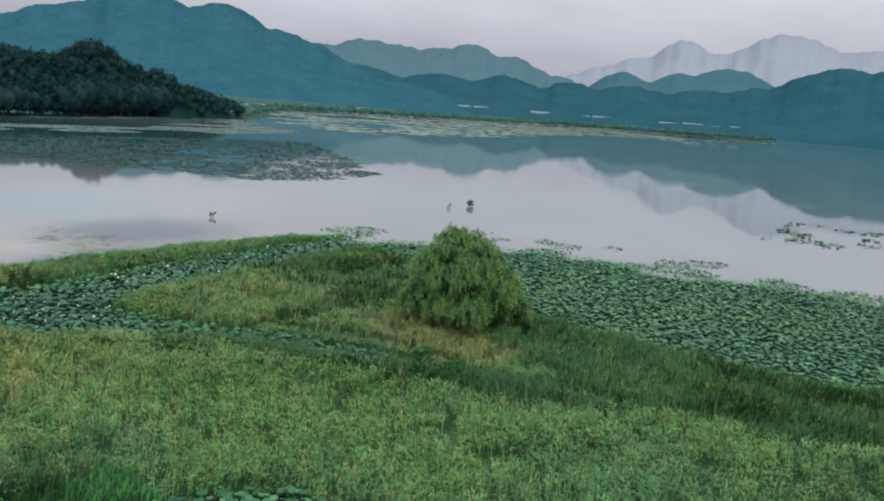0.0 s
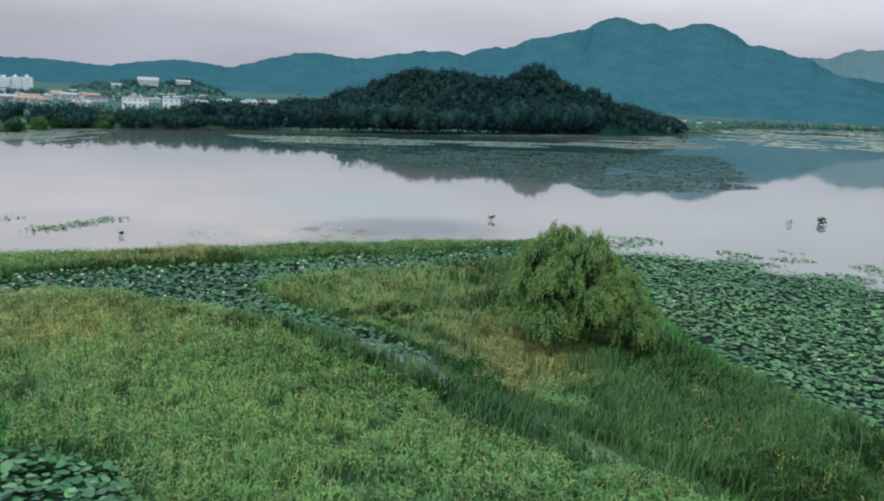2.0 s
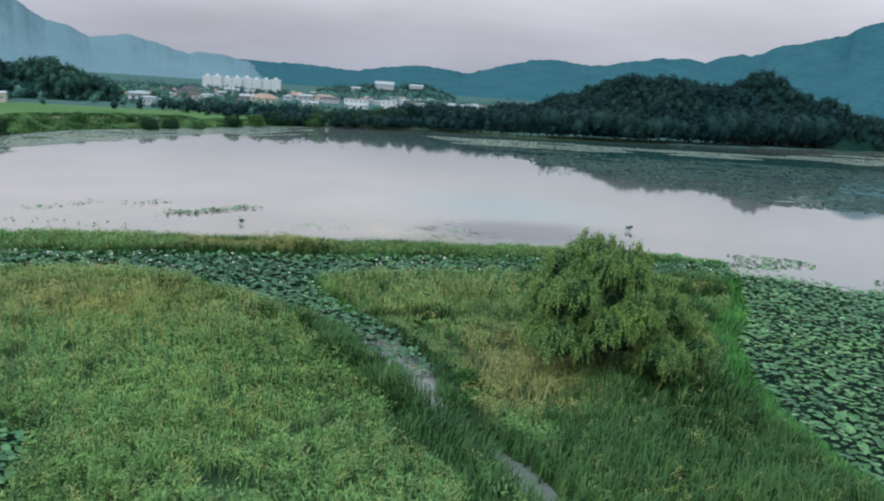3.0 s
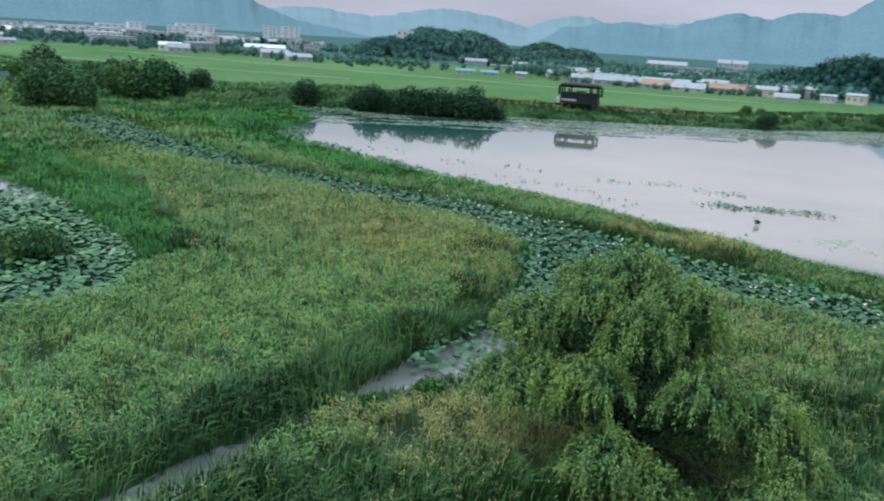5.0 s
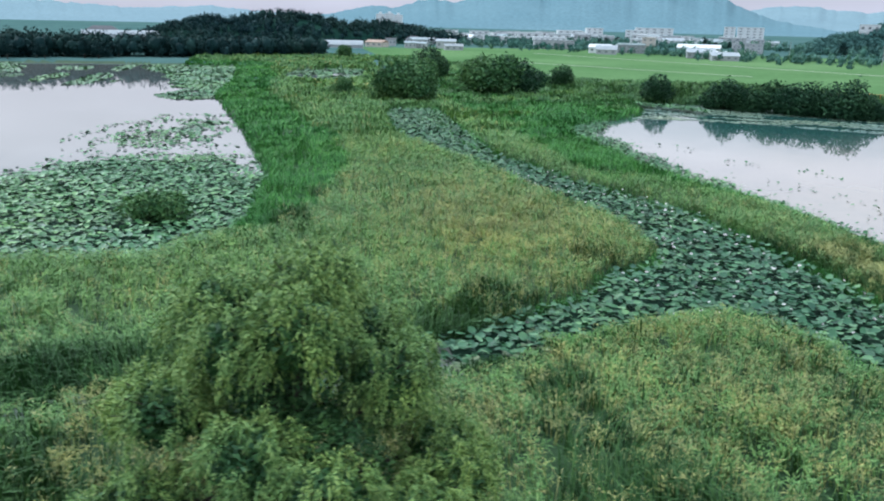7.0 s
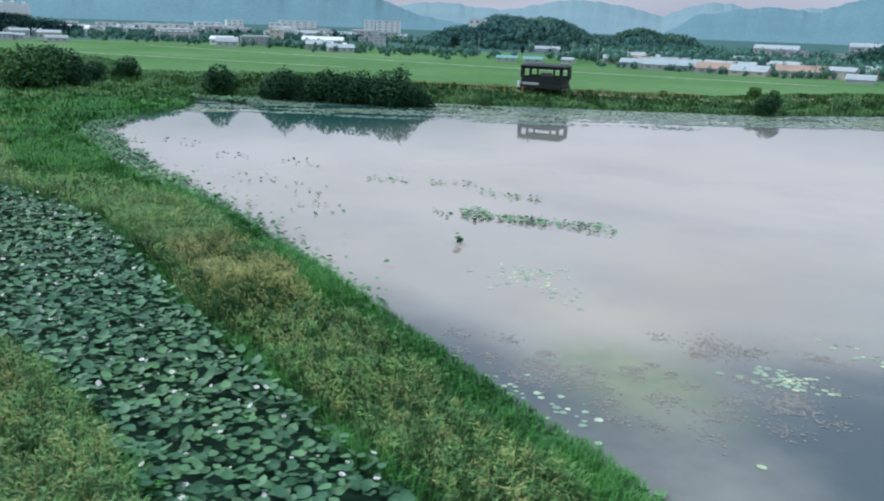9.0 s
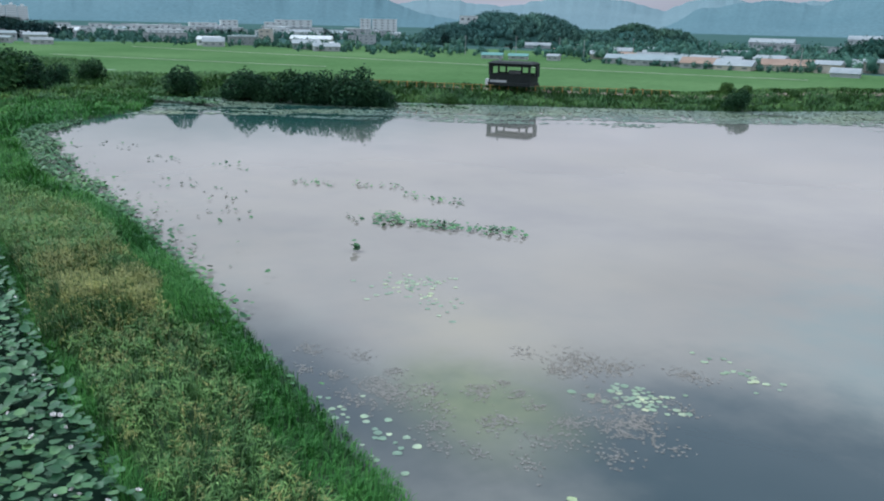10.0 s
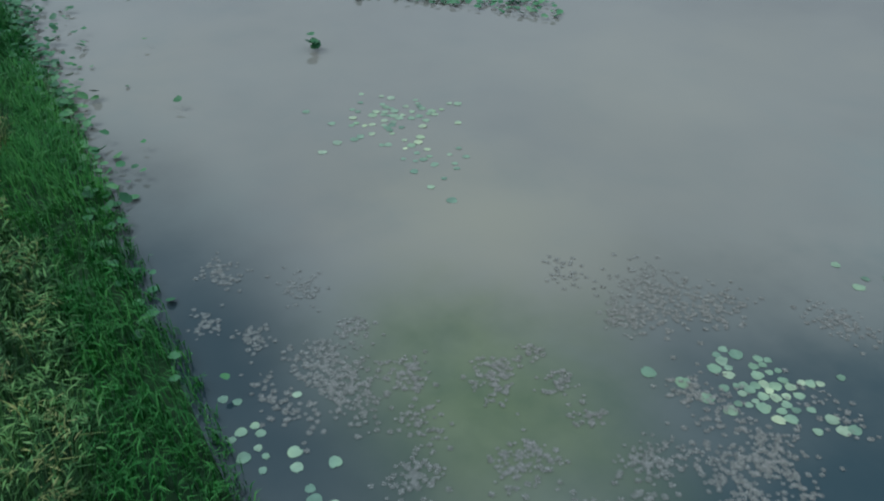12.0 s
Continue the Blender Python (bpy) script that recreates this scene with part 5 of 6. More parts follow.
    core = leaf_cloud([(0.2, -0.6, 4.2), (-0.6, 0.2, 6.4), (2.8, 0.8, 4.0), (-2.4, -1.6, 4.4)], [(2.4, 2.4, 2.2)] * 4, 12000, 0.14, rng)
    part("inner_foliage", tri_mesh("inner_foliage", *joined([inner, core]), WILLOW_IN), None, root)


willow(4.9, 57.0)

# ---- reeds and grasses ----
def blades(name, label, x, y, z, high, wide, mat, rng, each=6, spread=0.22, lean=0.75):
    """Tufts of arching blades that follow the swirls of the wind; one object for a whole stand."""
    k = np.repeat(np.arange(len(x)), each)
    count = len(k)
    a = rng.uniform(0, 2 * np.pi, count)
    b = 4 * np.pi * vnoise(x, y, 9.0, 61)[k] + rng.normal(0, 1.15, count)
    r = spread * np.sqrt(rng.uniform(0, 1, count))
    foot = np.stack([x[k] + r * np.cos(a), y[k] + r * np.sin(a), z[k] - 0.05], 1)
    h = high[k] * rng.uniform(0.6, 1.15, count)
    w = wide * rng.uniform(0.7, 1.3, count)
    bend = lean * rng.uniform(0.25, 1.0, count)
    tip = np.stack([np.cos(b), np.sin(b)], 1) * (bend * h)[:, None]
    turn = b + rng.uniform(-0.9, 0.9, count)
    side = np.stack([-np.sin(turn), np.cos(turn), 0 * b], 1) * (w / 2)[:, None]
    middle = foot + np.column_stack([tip * 0.32, h * 0.66])
    end = foot + np.column_stack([tip, h * (1 - 0.42 * bend)])
    co = np.stack([foot - side * 0.7, foot + side * 0.7, middle - side, middle + side, end], 1).reshape(-1, 3)
    f = np.arange(count) * 5
    tri = np.concatenate([np.stack([f, f + 1, f + 3], 1), np.stack([f, f + 3, f + 2], 1), np.stack([f + 2, f + 3, f + 4], 1)])
    return tagged(new(name, tri_mesh(name, co, tri, mat)), label, "grass", kind="stuff")


def leafy(name, label, x, y, z, high, wide, mat, rng, each=11, spread=0.26, long_=0.5):
    """Tufts of reeds seen from above: short arching leaves set up the stems, one object for a whole stand."""
    k = np.repeat(np.arange(len(x)), each)
    count = len(k)
    a = rng.uniform(0, 2 * np.pi, count)
    b = 4 * np.pi * vnoise(x, y, 7.0, 61)[k] + rng.normal(0, 1.5, count)
    r = spread * np.sqrt(rng.uniform(0, 1, count))
    up = rng.uniform(0.35, 1.0, count) ** 0.7
    foot = np.stack([x[k] + r * np.cos(a), y[k] + r * np.sin(a), z[k] + high[k] * up * 0.86], 1)
    size = long_ * rng.uniform(0.55, 1.25, count) * (0.6 + 0.4 * high[k])
    rise = rng.uniform(0.1, 0.95, count)
    way = np.stack([np.cos(b) * np.sqrt(1 - 0.6 * rise ** 2), np.sin(b) * np.sqrt(1 - 0.6 * rise ** 2), rise], 1)
    w = wide * rng.uniform(0.7, 1.3, count)
    turn = b + rng.uniform(-0.6, 0.6, count)
    side = np.stack([-np.sin(turn), np.cos(turn), rng.normal(0, 0.35, count)], 1) * (w / 2)[:, None]
    middle = foot + way * (size * 0.45)[:, None]
    end = foot + way * size[:, None] - np.stack([0 * b, 0 * b, size * 0.22], 1)
    co = np.stack([foot, middle - side, middle + side, end], 1).reshape(-1, 3)
    f = np.arange(count) * 4
    tri = np.concatenate([np.stack([f, f + 2, f + 1], 1), np.stack([f + 1, f + 2, f + 3], 1)])
    return tagged(new(name, tri_mesh(name, co, tri, mat)), label, "grass", kind="stuff")


def sample(rng, x0, x1, y0, y1, per):
    """Random places in a rectangle of the plan, so many to a square metre."""
    count = int((x1 - x0) * (y1 - y0) * S * S * per)
    return rng.uniform(x0, x1, count) * S, rng.uniform(y0, y1, count) * S


rng = np.random.default_rng(2)
stands = {"reed": [], "sedge": [], "dark": [], "gold": []}
for (x0, x1, y0, y1), per, big in (((-32, 30, 8, 64), 7.0, 1.0), ((-32, 30, 64, 74), 12.0, 0.9), ((-66, -32, 28, 78), 4.2, 1.25), ((-125, -66, 20, 100), 1.5, 1.9), ((-250, -125, 12, 80), 0.6, 2.8), ((-24, 14, -12, 8), 2.2, 1.45)):
    x, y = sample(rng, x0, x1, y0, y1, per)
    d = shore(x, y)
    keep = (d > -0.25) & ((beyond(x, y) < 8) | (big > 2.5)) & ((vnoise(x, y, 1.8, 71) * 0.6 + vnoise(x, y, 0.8, 72) * 0.4 > 0.30) | (d < 4.5) | (big != 1.0))
    x, y, d = x[keep], y[keep], d[keep]
    lake, chan, pond = edge_distance(LAKE, x, y), np.minimum(edge_distance(CHANNEL, x, y), edge_distance(CHANNEL_WEST, x, y)), edge_distance(POND, x, y)
    px, py = x / S, y / S
    rag = 1.6 * (vnoise(x, y, 4.0, 9) - 0.5)
    broad = vnoise(x, y, 14.0, 3) * 0.6 + vnoise(x, y, 5.0, 4) * 0.4
    patch = vnoise(x, y, 9.0, 14) * 0.55 + vnoise(x, y, 3.0, 15) * 0.45
    bank = (py > 62) & (px < 27)
    sedge = (lake < 2.6 + rag) & (px > 8) | (pond < 4.2 + 8.5 * np.clip((-px - 28) / 25, 0, 1) + 2.0 * rag) & (px < -26) | (lake < 3.2 + rag + 6 * np.clip((-px - 30) / 20, 0, 1)) & bank | (chan < 0.7 + 0.5 * rag) & (py > 48)
    sedge = sedge | bank & (px + 6 * rag < -42) & (vnoise(x, y, 6.0, 17) > 0.3)
    gold_wish = 0.10 + 0.1 * np.exp(-(((px + 3) / 7) ** 2 + ((py - 54) / 5) ** 2)) + 0.45 * np.exp(-(((px + 30) / 15) ** 2 + ((py - 51) / 6) ** 2)) + 0.42 * bank * np.exp(-(((px + 16) / 12) ** 2)) + 0.15 * np.exp(-(((px + 14) / 12) ** 2 + ((py - 30) / 12) ** 2))
    chance = rng.uniform(0, 1, len(x))
    straw = 0.55 * np.exp(-(((px + 27) / 15) ** 2 + ((py - 51) / 8) ** 2)) + 0.2 * np.exp(-(((px + 3) / 6) ** 2 + ((py - 55) / 4) ** 2)) * (chan > 2) + 1.6 * np.exp(-((((px + 1.5) - 0.15 * (py - 37)) / 2.9) ** 2 + ((py - 37) / 5.6) ** 2)) + 0.22 * np.exp(-(((px - 0.5) / 8) ** 2 + ((py - 52) / 8) ** 2)) * (px > -9) + 0.55 * bank * np.exp(-(((px + 8) / 13) ** 2)) * (vnoise(x, y, 5.0, 16) > 0.40) * (lake > 3) * (chan > 2) + 0.07
    gold = ~sedge & ((patch < 0.20 + 0.22 * gold_wish) & (chance < 0.75) | (chance < straw))
    gold = gold & ~(bank & ((px > -9) & (chance > 0.11) | (px + 6 * rag < -38)))
    gold = gold & ~((big > 1.5) & (chance > 0.06)) & ~((px > -4) & (py < 31.5) & (chance > 0.05))
    dark = ~sedge & (chan < 1.2 + 0.8 * rag) & (py < 46) | ~sedge & (chan < 3.4 + 1.2 * rag) & (py < 46) & (px < -6.2) | ~sedge & ~gold & (broad < 0.27) | ~sedge & ~gold & bank & ((broad < 0.40) & (px > -22) | (px > -20) & (chance > 0.34)) | ~sedge & ~gold & (px + 3 * rag > -3) & (py + 4 * rag < 37) & (broad < 0.85) | ~sedge & ~gold & (px + 4 * rag > 5) & (py > 36) & (py + 4 * rag < 60) & (broad < 0.6)
    dark = dark | ~sedge & (px < -84) & (broad < 0.36)
    dark = dark | ~sedge & ~gold & (px > -10) & (px < 8) & (py > 46) & (py < 60) & (chance > 0.9)
    gold, dark = gold & ((px > -62) | (chance < 0.04)), dark & ((px > -62) | (chance < 0.06))
    kind = np.where(sedge, 1, np.where(dark, 2, np.where(gold, 3, 0)))
    relief = 0.42 + 0.42 * vnoise(x, y, 1.1, 21) + 0.36 * vnoise(x, y, 2.3, 23) + 0.28 * vnoise(x, y, 6.0, 22) + rng.uniform(-0.12, 0.12, len(x))
    relief = np.where(chan < 2.5, np.maximum(relief, np.where((px < -5.5) & (py < 36), 1.2, 0.85)), relief * np.clip(0.55 + d / 1.6, 0.55, 1))
    relief = np.where(bank & dark, relief * 0.68, relief)
    ditch_east = (chan < 3.2) & (py > 33) & (py < 47.5) & (px > np.interp(py, [31, 34, 38, 43.4, 49], [-6.1, -6.2, -6.7, -7.8, -10.6]))
    relief = np.where(ditch_east, relief * 0.42, relief)
    z = ground_height(x, y, np.maximum(d, 0))
    for n, key in enumerate(stands):
        pick = kind == n
        stands[key].append((x[pick], y[pick], z[pick], relief[pick], big))
for key, name, label, mat, high, wide in (
    ("reed", "reed_meadow", "olive green reeds covering the marsh", REED, 1.5, 0.048), ("sedge", "sedge_fringe", "bright green sedge along the water's edge", SEDGE, 1.15, 0.045),
    ("dark", "dark_reeds", "tall dark green reeds along the channel", DARKREED, 2.0, 0.055), ("gold", "seeding_grass", "straw-coloured seeding grass in patches", GOLD, 1.65, 0.042)):
    for x, y, z, relief, big in stands[key]:
        if key in ("reed", "gold") and big < 1.5:
            blades(name, label, x, y, z, high * relief * 0.95, wide * big, mat, rng, each=2, spread=0.22 * big)
            leafy(name, label, x, y, z, high * relief, wide * big * (1.15 if key == "reed" else 1.0), mat, rng, each=8 if key == "reed" else 16, spread=0.3 * big, long_=0.4 if key == "reed" else 0.26)
        else:
            blades(name, label, x, y, z, high * relief * (1 + 0.1 * (big - 1)), wide * big * big, mat, rng, each=5, spread=0.22 * big)

x, y = sample(rng, -130, 10, 70, 275, 1.7)
d = signed(LAKE, x, y)
keep = (d > -0.3) & (d < 21) & (beyond(x, y) > -12)
x, y, d = x[keep], y[keep], d[keep]
blades("dyke_grass", "rough green grass on the dyke bank", x, y, ground_height(x, y, d), 0.8 + 0.7 * vnoise(x, y, 5.0, 31), 0.2, DYKE, rng, each=5, spread=0.6)
x, y = sample(rng, -212, -90, 60, 130, 0.5)
d = shore(x, y)
keep = (d > 0) & (beyond(x, y) > -48) & (d < 60)
x, y, d = x[keep], y[keep], d[keep]
blades("bank_grass", "rough dark grass behind the lake's end", x, y, ground_height(x, y, d), 1.2 + 0.9 * vnoise(x, y, 7.0, 33), 0.2, DYKE, rng, spread=0.6)

# ---- lotus and water plants ----
def leaf_shape(rim, rng, cup=0.26, notch=0.0):
    """One round leaf of radius 1 with a sunken centre and a wavy rim."""
    a = np.arange(rim) * 2 * np.pi / rim
    r = 1 + 0.07 * np.sin(3 * a + rng.uniform(0, 6)) + rng.uniform(-0.04, 0.04, rim)
    r[0] -= notch
    z = cup * (0.55 + 0.3 * np.sin(2 * a + rng.uniform(0, 6)) + 0.16 * np.sin(5 * a + rng.uniform(0, 6))) + rng.uniform(-0.03, 0.03, rim)
    co = np.concatenate([[(0, 0, -cup * 0.35)], np.stack([r * np.cos(a), r * np.sin(a), z], 1)])
    i = np.arange(rim)
    return co, np.stack([0 * i, i + 1, (i + 1) % rim + 1], 1)


def leaf_field(x, y, z, size, tilt, rng, rim=10, cup=0.26):
    shapes = [leaf_shape(rim, rng, cup) for _ in range(6)]
    tri = shapes[0][1]
    co = np.stack([s[0] for s in shapes])[rng.integers(0, 6, len(x))] * size[:, None, None]
    t, a = tilt * np.abs(rng.normal(0, 1, len(x))), rng.uniform(0, 2 * np.pi, len(x))
    ux, uy = np.cos(a), np.sin(a)
    across = co[:, :, 0] * ux[:, None] + co[:, :, 1] * uy[:, None]
    lift = co[:, :, 2] + across * np.sin(t)[:, None]
    co = np.stack([co[:, :, 0] + x[:, None], co[:, :, 1] + y[:, None], lift + z[:, None]], -1)
    base = (np.arange(len(x)) * (rim + 1))[:, None, None]
    return co.reshape(-1, 3), (tri[None] + base).reshape(-1, 3)


def spaced(x, y, gap):
    """Drops places that fall into a cell already taken."""
    cell = np.floor(x / gap).astype(np.int64) * 100003 + np.floor(y / gap).astype(np.int64)
    return np.sort(np.unique(cell, return_index=True)[1])


rng = np.random.default_rng(8)
channel_bed = tagged(new("lotus_bed"), "crowded lotus leaves with white flowers filling the channel", "lotus")
field_bed = tagged(new("lotus_bed"), "wide bed of lotus leaves beside the marsh", "lotus")
pond_bed = tagged(new("lotus_bed"), "lotus leaves spreading over the pond", "lotus")

x, y = sample(rng, -97, 27, 36, 66, 17)
c = np.minimum(signed(CHANNEL, x, y), signed(CHANNEL_WEST, x, y))
keep = (c < 0.15) & ((y > 43.5 * S) | (rng.uniform(0, 1, len(x)) < 0.35)) & (y > 37.5 * S)
x, y = x[keep], y[keep]
order = spaced(x, y, 0.39)
x, y = x[order], y[order]
near = np.flatnonzero((x > -3 * S) & (x < 9 * S) & (y > 59 * S))[:300]
rest = np.setdiff1d(np.arange(len(x)), near)
zz, size = rng.uniform(0.15, 1.0, len(x)), rng.uniform(0.13, 0.32, len(x))
co, tri = leaf_field(x[rest], y[rest], zz[rest], size[rest], 0.4, rng, 8)
part("lotus_leaves", tri_mesh("lotus_leaves", co, tri, LOTUS), None, channel_bed)["kind"] = "stuff"


def single_leaves(near, x, y, zz, size, mat, bed, tilt):
    """The nearest leaves of a bed, each one a part of its own."""
    shapes = [tri_mesh("lotus_leaf", *leaf_shape(12, rng), mat) for _ in range(5)]
    for k in near:
        leaf = part("lotus_leaf", shapes[int(rng.integers(0, 5))], None, bed)
        leaf.matrix_basis = pose(x[k], y[k], zz[k], rng.normal(0, tilt), rng.normal(0, tilt), rng.uniform(0, 360)) @ Matrix.Scale(size[k], 4)


single_leaves(near, x, y, zz, size * 0.9, LOTUS_ONE, channel_bed, 14)



def flower_mesh(rng):
    """A lotus flower: a ring of cupped petals round a centre."""
    co, tri = [], []
    for ring, (count, open_, long_) in enumerate(((7, 0.9, 0.17), (5, 0.4, 0.15))):
        for k in range(count):
            a = 2 * math.pi * (k + 0.5 * ring) / count
            o, s = Vector((math.cos(a), math.sin(a), 0)), Vector((-math.sin(a), math.cos(a), 0))
            b = len(co)
            tip = o * long_ * open_ + Vector((0, 0, long_ * (1.2 - 0.6 * open_)))
            co += [(0, 0, 0), tuple(tip * 0.55 + s * 0.05), tuple(tip), tuple(tip * 0.55 - s * 0.05)]
            tri += [(b, b + 1, b + 2), (b, b + 2, b + 3)]
    return tri_mesh("lotus_flower", np.array(co), np.array(tri), PETAL)


bloom = flower_mesh(rng)
for k in rng.choice(np.flatnonzero((y > 54 * S) & (x > -45 * S)), 260, replace=False):
    f = part("lotus_flower", bloom, None, channel_bed)
    f.matrix_basis = pose(x[k], y[k], zz[k] + 0.22, rng.normal(0, 20), rng.normal(0, 20), rng.uniform(0, 360)) @ Matrix.Scale(rng.uniform(0.7, 1.15), 4)

# the bed on the lake side
x, y = sample(rng, 8, 62, -8, 72, 9)
c = signed(LAKE, x, y)
rim = plan((20, 74), (27, 70), (36, 62), (40, 55), (44, 48), (45, 41), (43, 34), (48, 25), (48, 16), (42, 2), (34, -7), (22, -9), (-40, -9), (-40, 74))
out = signed(rim, x, y)
mist = vnoise(x, y, 6.0, 41)
keep = (c < 0.1) & ((out < -6 * S + 8 * mist) | (out < 0) & (mist * rng.uniform(0, 1, len(x)) > 0.30) | (out < 9 * S) & (mist > 0.62) & (rng.uniform(0, 1, len(x)) < 0.25))
x, y, out = x[keep], y[keep], out[keep]
order = spaced(x, y, 0.45)
x, y, out = x[order], y[order], out[order]
zz = np.where(out < -7, rng.uniform(0.2, 0.85, len(x)), rng.uniform(0.015, 0.12, len(x)))
size = rng.uniform(0.17, 0.32, len(x))
near = np.flatnonzero((x > 10 * S) & (x < 18 * S) & (y > 24 * S) & (y < 38 * S))[:300]
rest = np.setdiff1d(np.arange(len(x)), near)
co, tri = leaf_field(x[rest], y[rest], zz[rest], size[rest], 0.24, rng, 6)
part("lotus_leaves", tri_mesh("lotus_leaves", co, tri, LOTUS_FIELD), None, field_bed)["kind"] = "stuff"
single_leaves(near, x, y, zz, size, LOTUS_FIELD_ONE, field_bed, 13)
for k in rng.choice(len(x), 60, replace=False):
    f = part("lotus_flower", bloom, None, field_bed)
    f.matrix_basis = pose(x[k], y[k], zz[k] + 0.25, 0, 0, rng.uniform(0, 360))
x, y = sample(rng, 84, 116, 17, 33, 0.5)
keep = vnoise(x, y, 7.0, 44) > 0.66
x, y = x[keep], y[keep]
co, tri = leaf_field(x, y, rng.uniform(0.02, 0.2, len(x)), rng.uniform(0.3, 0.6, len(x)), 0.2, rng, 7)
tagged(new("lotus_raft", tri_mesh("lotus_raft", co, tri, LOTUS)), "thin raft of lotus leaves far out on the lake", "lotus", kind="stuff")

# the pond
bed = plan((-42, 9), (-46, 16.6), (-50, 18.6), (-55.4, 22.4), (-56.3, 27.2), (-55.4, 32.3), (-47, 33), (-46, 38), (-20, 40), (-20, -4), (-34, -4))
raft = plan((-75, 20.5), (-65.6, 21.5), (-62, 26.5), (-68.7, 30.3), (-85, 30.4), (-86.8, 25.8), (-76, 22.8))
carpet = plan((-200, 3), (-150, 15), (-135, 19.2), (-116.6, 18.4), (-111, 23.3), (-118, 30), (-208, 32), (-214, -6))
x, y = sample(rng, -204, -20, -30, 58, 9)
mist, fine = vnoise(x, y, 6.0, 51), vnoise(x * 0.6, y, 2.4, 52)
luck = rng.uniform(0, 1, len(x))
d_bed, d_raft, d_far = signed(bed, x, y), signed(raft, x, y), signed(carpet, x, y)
thick = d_bed < 4 * (mist - 0.6)
keep = thick | (d_bed < 9) & (luck < 0.9 * np.exp(-np.clip(d_bed, 0, None) / 2.2) * (fine > 0.35)) | (d_raft < 5 * (mist - 0.5)) & (luck < 0.34) & (fine > 0.3) | (d_raft < 9) & (luck < 0.06) & (fine > 0.5) | (d_far < 8 * (mist - 0.5)) & (luck < 0.3) & (fine > 0.2) | (x < -138 * S) & (y < 6 * S) & (luck < 0.12) & (vnoise(x * 0.3, y, 6.0, 53) > 0.52) | (signed(POND_FAR, x, y) < 0) & (luck < 0.3) & (fine > 0.4)
keep = keep & ((signed(POND, x, y) < 0.2) | (signed(POND_FAR, x, y) < 0.2))
x, y, thick = x[keep], y[keep], thick[keep]
order = spaced(x, y, 0.42)
x, y, thick = x[order], y[order], thick[order]
zz = np.where(thick, rng.uniform(0.15, 0.75, len(x)), rng.uniform(0.015, 0.14, len(x)))
size = rng.uniform(0.17, 0.36, len(x)) * (1 + 0.7 * np.clip((-x / S - 60) / 80, 0, 1))
near = np.flatnonzero((x > -32 * S) & (y > 14 * S) & (y < 30 * S))[:300]
rest = np.setdiff1d(np.arange(len(x)), near)
single_leaves(near, x, y, zz, size, LOTUS_ONE, pond_bed, 12)
co, tri = leaf_field(x[rest], y[rest], zz[rest], size[rest], 0.3, rng, 8)
part("lotus_leaves", tri_mesh("lotus_leaves", co, tri, LOTUS_FIELD), None, pond_bed)["kind"] = "stuff"


def clump(name, label, places, spread, count, low, high, small, big, tilt, mat=LOTUS, category="lotus"):
    """Loose leaves round some places of the plan, as one stand."""
    xs, ys = [], []
    for px, py in places:
        a, r = rng.uniform(0, 2 * np.pi, count), spread * np.sqrt(rng.uniform(0, 1, count))
        xs.append(px * S + r * np.cos(a))
        ys.append(py * S + 0.6 * r * np.sin(a))
    x, y = np.concatenate(xs), np.concatenate(ys)
    co, tri = leaf_field(x, y, rng.uniform(low, high, len(x)), rng.uniform(small, big, len(x)), tilt, rng, 8)
    return tagged(new(name, tri_mesh(name, co, tri, mat)), label, category, kind="stuff")


clump("lotus_raft", "loose raft of lotus leaves on open water", [(-36, 86.7), (-34.8, 88), (-33, 90.4), (-31.6, 92.2), (-27.4, 91.9), (-25.8, 92.8), (-24.6, 93.6)], 1.9, 14, 0.03, 0.3, 0.1, 0.24, 0.32, RAFT)
clump("lotus_raft", "dense raft of lotus leaves on open water", [(-22.6, 87.2), (-21.8, 86.6), (-20.6, 87.6), (-19.6, 88.4), (-18.8, 89), (-18, 89.6), (-16.4, 90.8), (-15.5, 91.6)], 2.3, 38, 0.03, 0.35, 0.09, 0.25, 0.32, RAFT)
clump("lotus_raft", "a few stray lotus leaves on open water", [(-62, 78), (-45.5, 84.5), (-34, 80), (-23.3, 85.3), (-52, 80), (-40, 78), (-28, 78)], 4.5, 12, 0.02, 0.2, 0.12, 0.24, 0.4)
clump("lotus_clump", "single upright lotus clump in the lake", [(-16.05, 81.6)], 0.45, 9, 0.1, 0.9, 0.2, 0.34, 0.7)
clump("lotus_clump", "dark lotus clump far out on the water", [(70.5, 74)], 1.1, 26, 0.1, 1.3, 0.25, 0.45, 0.8)
clump("lotus_clump", "small dark lotus clump far out on the water", [(65.5, 75)], 0.6, 10, 0.1, 0.8, 0.2, 0.35, 0.8)
clump("lotus_clump", "small dark lotus clump far out on the water", [(25.7, 84.5)], 0.6, 8, 0.1, 0.8, 0.2, 0.35, 0.8)
x, y = sample(rng, -90, 2, 68, 82, 17)
c = -signed(LAKE, x, y)
reach = np.interp(x / S, [-86, -76, -56, -46, -36, -27, -18, -8, 0], [3.0, 4.6, 4.4, 4.0, 2.4, 1.3, 0.8, 0.5, 0.2])
wave = vnoise(x, y, 2.6, 91)
